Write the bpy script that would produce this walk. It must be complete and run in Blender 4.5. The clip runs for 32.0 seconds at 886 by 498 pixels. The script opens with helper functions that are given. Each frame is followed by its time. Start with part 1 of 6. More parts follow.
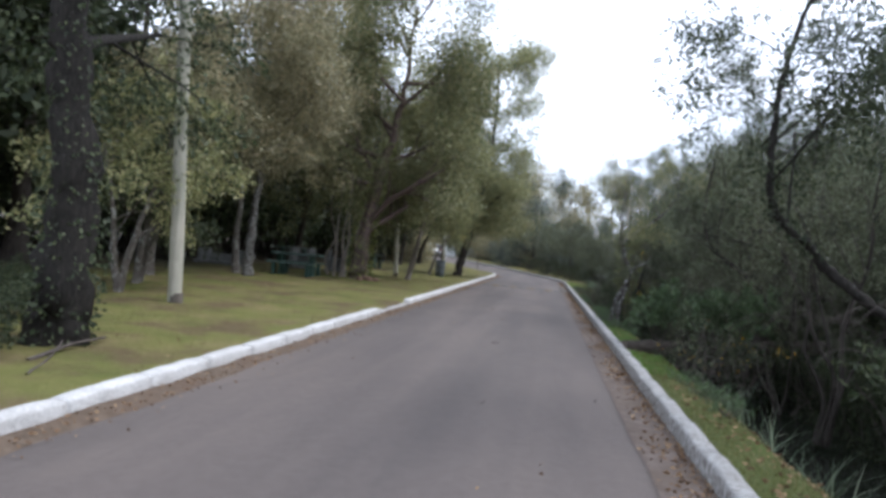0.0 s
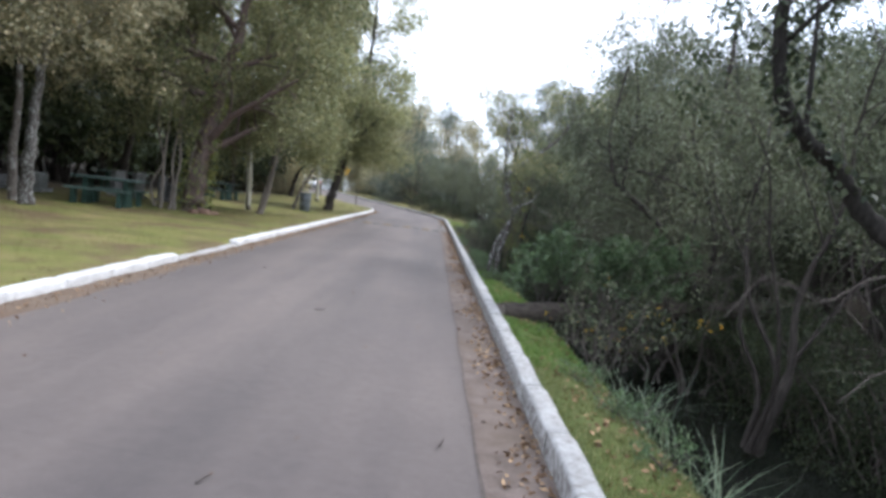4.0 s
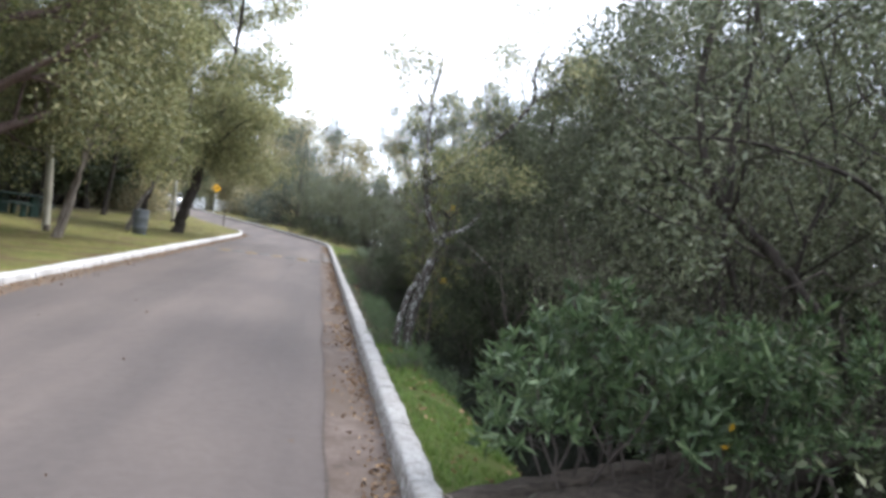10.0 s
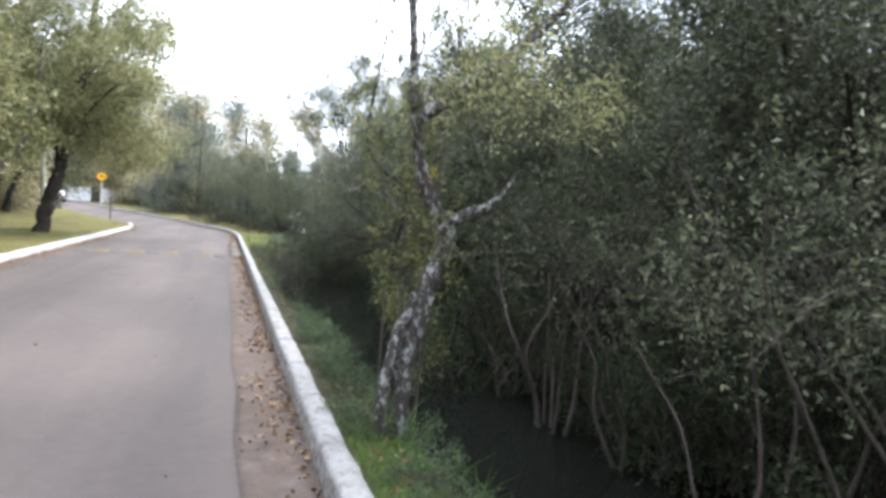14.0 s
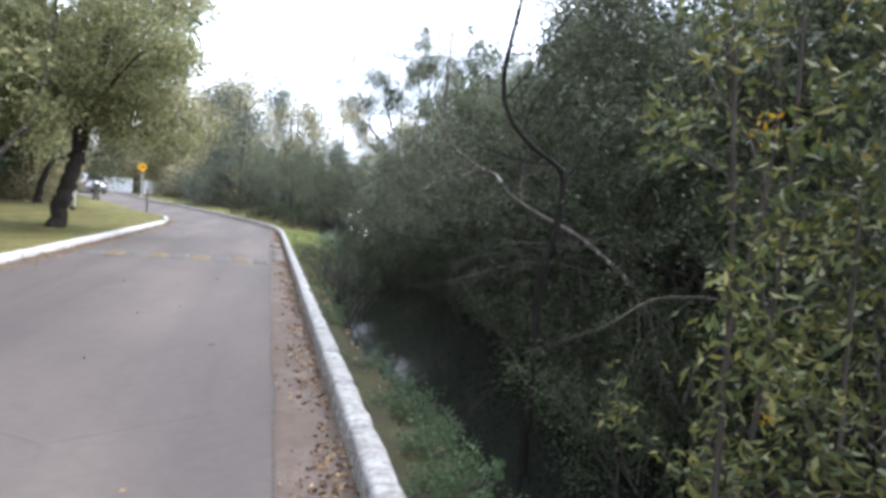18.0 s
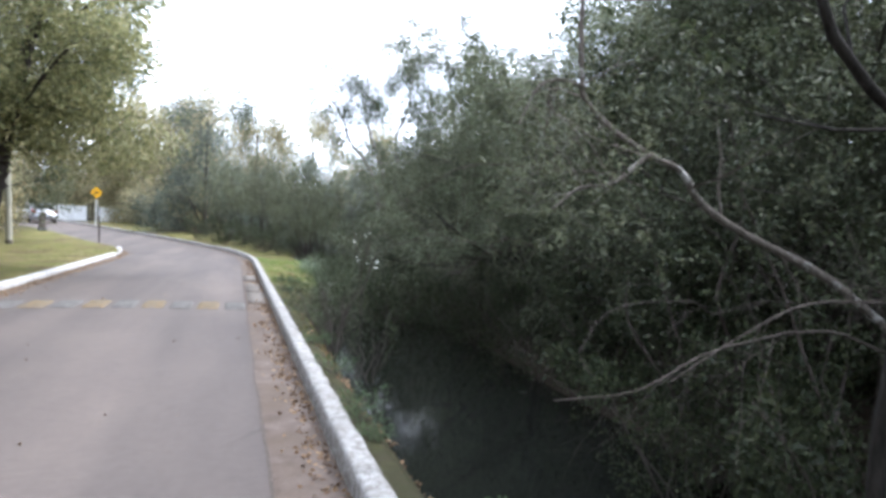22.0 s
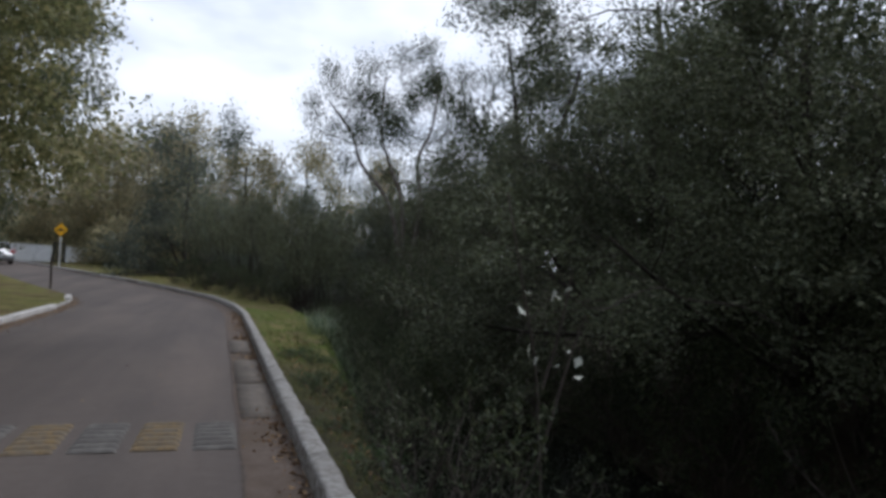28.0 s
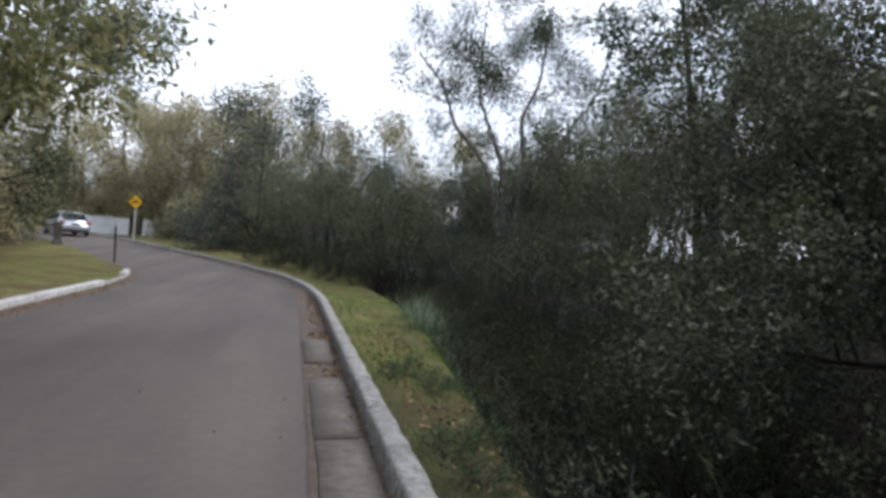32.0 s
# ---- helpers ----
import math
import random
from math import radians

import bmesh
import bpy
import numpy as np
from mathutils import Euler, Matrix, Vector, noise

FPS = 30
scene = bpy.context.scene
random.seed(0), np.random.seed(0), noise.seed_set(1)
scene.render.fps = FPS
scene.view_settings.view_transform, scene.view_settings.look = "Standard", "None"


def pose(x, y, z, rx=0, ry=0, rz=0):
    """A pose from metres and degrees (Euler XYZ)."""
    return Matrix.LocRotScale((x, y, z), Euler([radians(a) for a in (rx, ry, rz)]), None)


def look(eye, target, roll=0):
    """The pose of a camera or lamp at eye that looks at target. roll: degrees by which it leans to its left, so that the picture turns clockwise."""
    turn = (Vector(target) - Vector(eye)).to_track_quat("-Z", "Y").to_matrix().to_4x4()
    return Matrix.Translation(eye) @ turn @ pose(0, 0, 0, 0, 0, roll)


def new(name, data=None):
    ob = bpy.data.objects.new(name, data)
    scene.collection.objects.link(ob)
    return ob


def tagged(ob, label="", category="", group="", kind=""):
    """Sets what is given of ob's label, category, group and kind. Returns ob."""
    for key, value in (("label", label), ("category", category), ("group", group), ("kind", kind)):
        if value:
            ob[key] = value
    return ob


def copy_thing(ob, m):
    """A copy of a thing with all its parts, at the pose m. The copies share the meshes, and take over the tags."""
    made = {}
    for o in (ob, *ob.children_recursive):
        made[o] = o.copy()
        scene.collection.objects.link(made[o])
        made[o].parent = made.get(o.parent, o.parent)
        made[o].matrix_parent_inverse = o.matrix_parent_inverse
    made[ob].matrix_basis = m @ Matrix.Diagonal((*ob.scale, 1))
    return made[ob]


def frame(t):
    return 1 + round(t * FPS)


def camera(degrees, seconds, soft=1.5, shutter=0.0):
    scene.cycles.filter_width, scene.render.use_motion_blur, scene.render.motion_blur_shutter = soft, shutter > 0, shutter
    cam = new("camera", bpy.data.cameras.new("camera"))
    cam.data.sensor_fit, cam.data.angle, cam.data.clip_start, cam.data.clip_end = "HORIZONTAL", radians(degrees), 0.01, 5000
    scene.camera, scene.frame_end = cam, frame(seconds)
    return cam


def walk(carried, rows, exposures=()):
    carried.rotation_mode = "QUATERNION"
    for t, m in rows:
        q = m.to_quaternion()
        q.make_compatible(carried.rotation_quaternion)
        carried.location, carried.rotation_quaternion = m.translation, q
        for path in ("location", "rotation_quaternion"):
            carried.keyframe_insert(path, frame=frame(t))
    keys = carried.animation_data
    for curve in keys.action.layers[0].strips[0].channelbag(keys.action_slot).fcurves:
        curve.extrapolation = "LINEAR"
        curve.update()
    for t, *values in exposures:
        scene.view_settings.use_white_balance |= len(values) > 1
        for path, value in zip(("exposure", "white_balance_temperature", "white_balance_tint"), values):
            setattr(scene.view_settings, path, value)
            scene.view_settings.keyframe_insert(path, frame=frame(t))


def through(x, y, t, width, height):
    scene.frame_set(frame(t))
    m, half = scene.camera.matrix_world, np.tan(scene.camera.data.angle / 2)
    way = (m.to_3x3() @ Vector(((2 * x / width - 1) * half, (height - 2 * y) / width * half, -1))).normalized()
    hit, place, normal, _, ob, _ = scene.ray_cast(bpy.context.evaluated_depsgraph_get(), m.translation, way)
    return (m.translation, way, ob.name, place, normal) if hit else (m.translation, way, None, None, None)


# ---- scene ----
# ---- camera ----
cam = camera(69.0, 32.0, 3.5)
PATH = [
    (0, (-1.232, 2.457, 1.407), (-1.549, 4.432, 1.411), 5.3),
    (0.5, (-1.05, 2.868, 1.415), (-1.197, 4.859, 1.293), 5.6),
    (1, (-1.015, 3.2, 1.416), (-0.961, 5.197, 1.33), 4.9),
    (1.5, (-0.99, 3.839, 1.427), (-0.974, 5.837, 1.338), 3.7),
    (2, (-0.87, 4.12, 1.396), (-1.068, 6.108, 1.301), 4.4),
    (2.5, (-0.895, 4.501, 1.419), (-1.306, 6.457, 1.353), 3.9),
    (3, (-0.852, 4.903, 1.426), (-1.233, 6.86, 1.259), 6.2),
    (3.5, (-0.83, 5.314, 1.42), (-0.978, 7.304, 1.281), 4.2),
    (4, (-0.815, 5.655, 1.402), (-0.768, 7.649, 1.245), 7.0),
    (4.5, (-0.753, 6.154, 1.373), (-0.095, 8.039, 1.267), 7.6),
    (6.5, (-0.665, 7.807, 1.36), (0.026, 9.681, 1.256), 5.9),
    (7, (-0.72, 8.3, 1.374), (0.25, 10.049, 1.355), 7.8),
    (8, (-0.722, 9.109, 1.416), (-0.05, 10.991, 1.355), 8.1),
    (9, (-0.603, 9.954, 1.375), (-0.13, 11.894, 1.277), 9.2),
    (9.5, (-0.647, 10.425, 1.369), (0.047, 12.299, 1.301), 7.9),
    (10, (-0.632, 10.811, 1.394), (-0.246, 12.773, 1.357), 8.0),
    (10.5, (-0.65, 11.19, 1.408), (-0.155, 13.128, 1.426), 7.3),
    (11, (-0.666, 11.669, 1.386), (-0.272, 13.628, 1.298), 6.8),
    (12, (-0.672, 12.777, 1.385), (-0.018, 14.666, 1.461), 2.7),
    (13, (-0.618, 13.538, 1.401), (0.027, 15.431, 1.398), 2.4),
    (15.5, (-0.511, 15.767, 1.366), (0.136, 17.655, 1.231), 7.0),
    (16, (-0.525, 16.132, 1.371), (0.065, 18.039, 1.251), 5.1),
    (16.5, (-0.486, 16.523, 1.347), (0.092, 18.432, 1.199), 10.8),
    (17, (-0.482, 17.113, 1.383), (0.128, 19.017, 1.32), 5.2),
    (17.5, (-0.46, 17.616, 1.369), (0.059, 19.546, 1.29), 8.0),
    (18, (-0.528, 18.099, 1.382), (0.003, 20.024, 1.272), 5.0),
    (18.5, (-0.467, 18.575, 1.372), (0.05, 20.506, 1.364), 3.1),
    (19, (-0.517, 18.922, 1.373), (-0.103, 20.878, 1.343), 4.4),
    (19.5, (-0.504, 19.388, 1.373), (-0.028, 21.328, 1.281), 1.6),
    (20, (-0.502, 19.683, 1.385), (-0.02, 21.622, 1.304), 1.8),
    (20.5, (-0.551, 20.07, 1.43), (0.214, 21.916, 1.346), 2.4),
    (21, (-0.567, 20.459, 1.387), (0.093, 22.347, 1.366), 1.3),
    (21.5, (-0.578, 20.883, 1.419), (0.004, 22.796, 1.377), 3.6),
    (22, (-0.64, 21.233, 1.414), (-0.022, 23.134, 1.356), 2.7),
    (22.5, (-0.691, 21.571, 1.405), (-0.152, 23.496, 1.421), 5.0),
    (23, (-0.665, 22.043, 1.398), (0.075, 23.901, 1.39), 2.3),
    (23.5, (-0.797, 22.235, 1.398), (-0.218, 24.145, 1.528), 7.3),
    (24, (-0.839, 22.51, 1.399), (-0.2, 24.392, 1.616), 7.0),
    (24.5, (-0.905, 22.961, 1.396), (-0.349, 24.872, 1.594), 8.2),
    (26.5, (-0.6, 25.373, 1.354), (-0.011, 27.283, 1.425), 5.8),
    (27, (-0.596, 25.909, 1.391), (-0.062, 27.836, 1.407), 4.3),
    (27.5, (-0.532, 26.389, 1.37), (0.007, 28.315, 1.424), 3.9),
    (28, (-0.632, 26.832, 1.388), (0.022, 28.72, 1.46), 2.7),
    (28.5, (-0.598, 27.265, 1.399), (-0.188, 29.222, 1.428), 3.1),
    (29, (-0.593, 27.954, 1.306), (-0.055, 29.879, 1.386), 3.4),
    (30, (-0.599, 29.001, 1.158), (-0.154, 30.947, 1.161), 7.4),
    (31, (-0.498, 29.782, 1.263), (-0.032, 31.722, 1.251), 3.6),
    (32, (-0.578, 30.494, 1.251), (-0.127, 32.438, 1.257), 4.0),
]
EXPOSURES = [(t, stops + 0.6, kelvin, 12) for t, stops, kelvin in ((0, 0.2, 5600), (1, 0.5, 5600), (3, 0.65, 5600), (6.5, 1.15, 5700), (7, 1.15, 5700), (8, 1.45, 5850), (10, 0.95, 5850), (11, 1.15, 5800), (12, 0.95, 5650), (13, 1.3, 5750), (15.5, 1.4, 5850), (17, 1.45, 5900), (18, 1.15, 5650), (19, 1.25, 5650), (21, 1.2, 5650), (22, 1.25, 5650), (23, 0.35, 5800), (24, -0.85, 5800), (24.5, -0.65, 5800), (26.5, 0.1, 5800), (27, 0.05, 5850), (28, -0.8, 5850), (29, -0.45, 5850), (30, -0.25, 5850), (31, 0.25, 5850), (32, -0.15, 5850))]
walk(cam, [(t, look(eye, target, roll)) for t, eye, target, roll in PATH], EXPOSURES)

# ---- world and light ----
world = bpy.data.worlds.new("world")
scene.world = world
world.use_nodes = True
wn = world.node_tree
wn.nodes.clear()
SUN_ELEV, SUN_ROT = radians(56), radians(75)
w_sky = wn.nodes.new("ShaderNodeTexSky")
w_sky.sky_type = "NISHITA"
w_sky.sun_disc = False
w_sky.sun_elevation, w_sky.sun_rotation = SUN_ELEV, SUN_ROT
w_sky.air_density, w_sky.dust_density, w_sky.ozone_density = 1.0, 3.0, 1.0
# thin high cloud over the whole sky, with a few soft breaks
w_tc = wn.nodes.new("ShaderNodeTexCoord")
w_map = wn.nodes.new("ShaderNodeMapping")
w_map.inputs["Scale"].default_value = (1.2, 1.2, 3.0)
w_noise = wn.nodes.new("ShaderNodeTexNoise")
w_noise.inputs["Scale"].default_value = 2.2
w_noise.inputs["Detail"].default_value = 5
w_ramp = wn.nodes.new("ShaderNodeValToRGB")
w_ramp.color_ramp.elements[0].position, w_ramp.color_ramp.elements[0].color = 0.36, (0.5, 0.5, 0.5, 1)
w_ramp.color_ramp.elements[1].position, w_ramp.color_ramp.elements[1].color = 0.55, (1, 1, 1, 1)
w_mix = wn.nodes.new("ShaderNodeMixRGB")
w_mix.inputs[2].default_value = (10.6, 10.8, 11.1, 1)
w_bg = wn.nodes.new("ShaderNodeBackground")
w_bg.inputs["Strength"].default_value = 0.115
w_out = wn.nodes.new("ShaderNodeOutputWorld")
wn.links.new(w_tc.outputs["Generated"], w_map.inputs["Vector"])
wn.links.new(w_map.outputs["Vector"], w_noise.inputs["Vector"])
wn.links.new(w_noise.outputs["Fac"], w_ramp.inputs["Fac"])
wn.links.new(w_ramp.outputs["Color"], w_mix.inputs[0])
wn.links.new(w_sky.outputs["Color"], w_mix.inputs[1])
wn.links.new(w_mix.outputs["Color"], w_bg.inputs["Color"])
wn.links.new(w_bg.outputs["Background"], w_out.inputs["Surface"])

sun_data = bpy.data.lights.new("sun", "SUN")
sun_data.energy, sun_data.angle, sun_data.color = 1.5, radians(30), (1.0, 0.93, 0.82)
sun = new("sun", sun_data)
sun.matrix_world = look((0, 0, 40), Vector((0, 0, 40)) - 30 * Vector((math.sin(SUN_ROT) * math.cos(SUN_ELEV), math.cos(SUN_ROT) * math.cos(SUN_ELEV), math.sin(SUN_ELEV))))


# ---- materials ----
class Nodes:
    """A node material under construction."""

    def __init__(self, name):
        self.m = bpy.data.materials.new(name)
        self.m.use_nodes = True
        self.t = self.m.node_tree
        self.b = self.t.nodes["Principled BSDF"]

    def node(self, kind, **values):
        n = self.t.nodes.new(kind)
        for key, value in values.items():
            n.inputs[key].default_value = value
        return n

    def link(self, a, b):
        self.t.links.new(a, b)

    def coords(self, space="Object"):
        return self.node("ShaderNodeTexCoord").outputs[space]

    def noise(self, scale, detail=4.0, rough=0.55, space="Object", stretch=None):
        n = self.node("ShaderNodeTexNoise", Scale=scale, Detail=detail, Roughness=rough)
        src = self.world() if space == "World" else self.coords(space)
        if stretch:
            mp = self.node("ShaderNodeMapping", Scale=stretch)
            self.link(src, mp.inputs["Vector"])
            src = mp.outputs["Vector"]
        self.link(src, n.inputs["Vector"])
        return n.outputs["Fac"]

    def world(self):
        return self.node("ShaderNodeNewGeometry").outputs["Position"]

    def ramp(self, fac, stops):
        r = self.node("ShaderNodeValToRGB")
        e = r.color_ramp.elements
        while len(e) < len(stops):
            e.new(0.5)
        for el, (pos, col) in zip(e, stops):
            el.position = pos
            el.color = (*col, 1) if len(col) == 3 else col
        self.link(fac, r.inputs["Fac"])
        return r.outputs["Color"]

    def mix(self, fac, a, b, mode="MIX"):
        n = self.node("ShaderNodeMixRGB")
        n.blend_type = mode
        for sock, v in zip(n.inputs, (fac, a, b)):
            if isinstance(v, (int, float)):
                sock.default_value = v
            elif isinstance(v, tuple):
                sock.default_value = (*v, 1)
            else:
                self.link(v, sock)
        return n.outputs["Color"]

    def bump(self, height, strength=0.3, distance=0.02):
        n = self.node("ShaderNodeBump", Strength=strength, Distance=distance)
        self.link(height, n.inputs["Height"])
        self.link(n.outputs["Normal"], self.b.inputs["Normal"])

    def done(self, color, rough=0.7, metal=0.0, spec=0.4):
        if isinstance(color, tuple):
            self.b.inputs["Base Color"].default_value = (*color, 1)
        else:
            self.link(color, self.b.inputs["Base Color"])
        if isinstance(rough, (int, float)):
            self.b.inputs["Roughness"].default_value = rough
        else:
            self.link(rough, self.b.inputs["Roughness"])
        self.b.inputs["Metallic"].default_value = metal
        self.b.inputs["Specular IOR Level"].default_value = spec
        return self.m


W3 = (1, 1, 1)


def grey(v):
    return (v, v, v)


def speckled(name, dark, light, scale, rough=0.75, big=None, bump=0.3, fine=None, space="Object", stretch=None, dist=0.01, spec=0.3):
    """Colour that runs from dark to light with a grain, and a broader stain over it."""
    n = Nodes(name)
    g = n.noise(scale, 6, 0.65, space, stretch)
    col = n.ramp(g, [(0.32, dark), (0.68, light)])
    if big:
        col = n.mix(n.ramp(n.noise(big[0], 4, 0.6, space), [(0.42, (0, 0, 0)), (0.66, W3)]), col, big[1])
    if fine:
        col = n.mix(fine[1], col, n.ramp(n.noise(fine[0], 2, 0.7, space), [(0.3, grey(0.25)), (0.7, W3)]), "MULTIPLY")
    n.bump(g, bump, dist)
    return n.done(col, rough, 0, spec)


def asphalt_material():
    n = Nodes("asphalt")
    pos = n.world()
    g = n.noise(230, 3, 0.75, "World")
    patches = n.noise(0.55, 5, 0.6, "World", (1.0, 0.35, 1.0))
    track = n.noise(1.4, 3, 0.5, "World", (1.0, 0.05, 1.0))
    col = n.ramp(patches, [(0.3, (0.078, 0.066, 0.062)), (0.52, (0.099, 0.083, 0.076)), (0.72, (0.123, 0.102, 0.091))])
    col = n.mix(0.55, col, n.ramp(track, [(0.35, grey(0.70)), (0.62, (1.2, 1.16, 1.12))]), "MULTIPLY")
    col = n.mix(0.5, col, n.ramp(g, [(0.3, grey(0.55)), (0.7, grey(1.35))]), "MULTIPLY")
    col = n.mix(0.4, col, n.ramp(n.noise(11, 5, 0.72, "World"), [(0.32, grey(0.78)), (0.68, grey(1.2))]), "MULTIPLY")
    # fine meandering cracks
    w = n.node("ShaderNodeTexVoronoi", Scale=0.42)
    w.feature = "DISTANCE_TO_EDGE"
    jig = n.mix(0.35, pos, n.node("ShaderNodeTexNoise", Scale=1.6, Detail=4).outputs["Color"], "ADD")
    n.link(jig, w.inputs["Vector"])
    crack = n.ramp(w.outputs["Distance"], [(0.0, grey(0.7)), (0.006, W3)])
    col = n.mix(n.ramp(n.noise(0.3, 2, 0.5, "World"), [(0.5, (0, 0, 0)), (0.62, grey(0.8))]), col, n.mix(1.0, col, crack, "MULTIPLY"))
    n.bump(g, 0.35, 0.006)
    return n.done(col, n.ramp(g, [(0.2, grey(0.72)), (0.8, grey(0.95))]), 0, 0.3)


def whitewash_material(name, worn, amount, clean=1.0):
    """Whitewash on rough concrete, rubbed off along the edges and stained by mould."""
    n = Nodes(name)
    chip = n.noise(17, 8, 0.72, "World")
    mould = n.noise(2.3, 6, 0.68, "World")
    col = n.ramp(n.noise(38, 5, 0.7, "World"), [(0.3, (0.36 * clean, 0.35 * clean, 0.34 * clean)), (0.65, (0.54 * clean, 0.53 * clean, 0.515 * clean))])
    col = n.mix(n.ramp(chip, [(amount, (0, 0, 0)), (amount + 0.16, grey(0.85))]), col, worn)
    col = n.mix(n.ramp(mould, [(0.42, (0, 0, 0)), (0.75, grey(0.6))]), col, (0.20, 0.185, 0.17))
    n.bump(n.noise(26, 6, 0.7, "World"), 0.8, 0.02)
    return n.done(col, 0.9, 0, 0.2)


def bark_material(name, dark, light, lichen=None, share=0.5, scale=5.0, grain=(1.0, 1.0, 0.22)):
    n = Nodes(name)
    ridge = n.noise(scale * 4, 6, 0.7, "Object", grain)
    col = n.ramp(ridge, [(0.3, dark), (0.7, light)])
    if lichen:
        spots = n.noise(scale * 1.1, 8, 0.68, "Object", (1.0, 1.0, 0.6))
        col = n.mix(n.ramp(spots, [(share, (0, 0, 0)), (share + 0.075, W3)]), col, n.mix(0.6, lichen, n.ramp(n.noise(scale * 6, 3, 0.7), [(0.3, grey(0.35)), (0.7, W3)]), "MULTIPLY"))
    n.bump(ridge, 0.9, 0.03)
    return n.done(col, 0.92, 0, 0.15)


def leaf_material(name, dark, light, glow, rough=0.5, spec=0.4, through=0.33):
    """Leaves: each one takes its own green, and lets some light through."""
    n = Nodes(name)
    geo = n.node("ShaderNodeNewGeometry")
    col = n.ramp(geo.outputs["Random Per Island"], [(0.0, dark), (0.65, light), (1.0, glow)])
    info = n.node("ShaderNodeObjectInfo")
    hsv = n.node("ShaderNodeHueSaturation", Saturation=1.0, Value=1.0)
    tint = n.node("ShaderNodeMapRange")
    tint.inputs["To Min"].default_value, tint.inputs["To Max"].default_value = 0.75, 1.25
    n.link(info.outputs["Random"], tint.inputs["Value"])
    n.link(tint.outputs["Result"], hsv.inputs["Value"])
    n.link(col, hsv.inputs["Color"])
    col = hsv.outputs["Color"]
    n.done(col, rough, 0, spec)
    tr = n.node("ShaderNodeBsdfTranslucent")
    n.link(col, tr.inputs["Color"])
    mx = n.node("ShaderNodeMixShader", Fac=through)
    out = n.t.nodes["Material Output"]
    n.link(n.b.outputs["BSDF"], mx.inputs[1])
    n.link(tr.outputs["BSDF"], mx.inputs[2])
    n.link(mx.outputs["Shader"], out.inputs["Surface"])
    return n.m


def plain(name, color, rough=0.5, metal=0.0, spec=0.5, wear=0.12, scale=14, bump=0.08):
    """Paint, metal or plastic with faint dirt."""
    n = Nodes(name)
    g = n.noise(scale, 5, 0.6)
    d = tuple(c * (1 - wear * 2) for c in color)
    n.bump(g, bump, 0.004)
    return n.done(n.ramp(g, [(0.3, d), (0.6, color)]), rough, metal, spec)


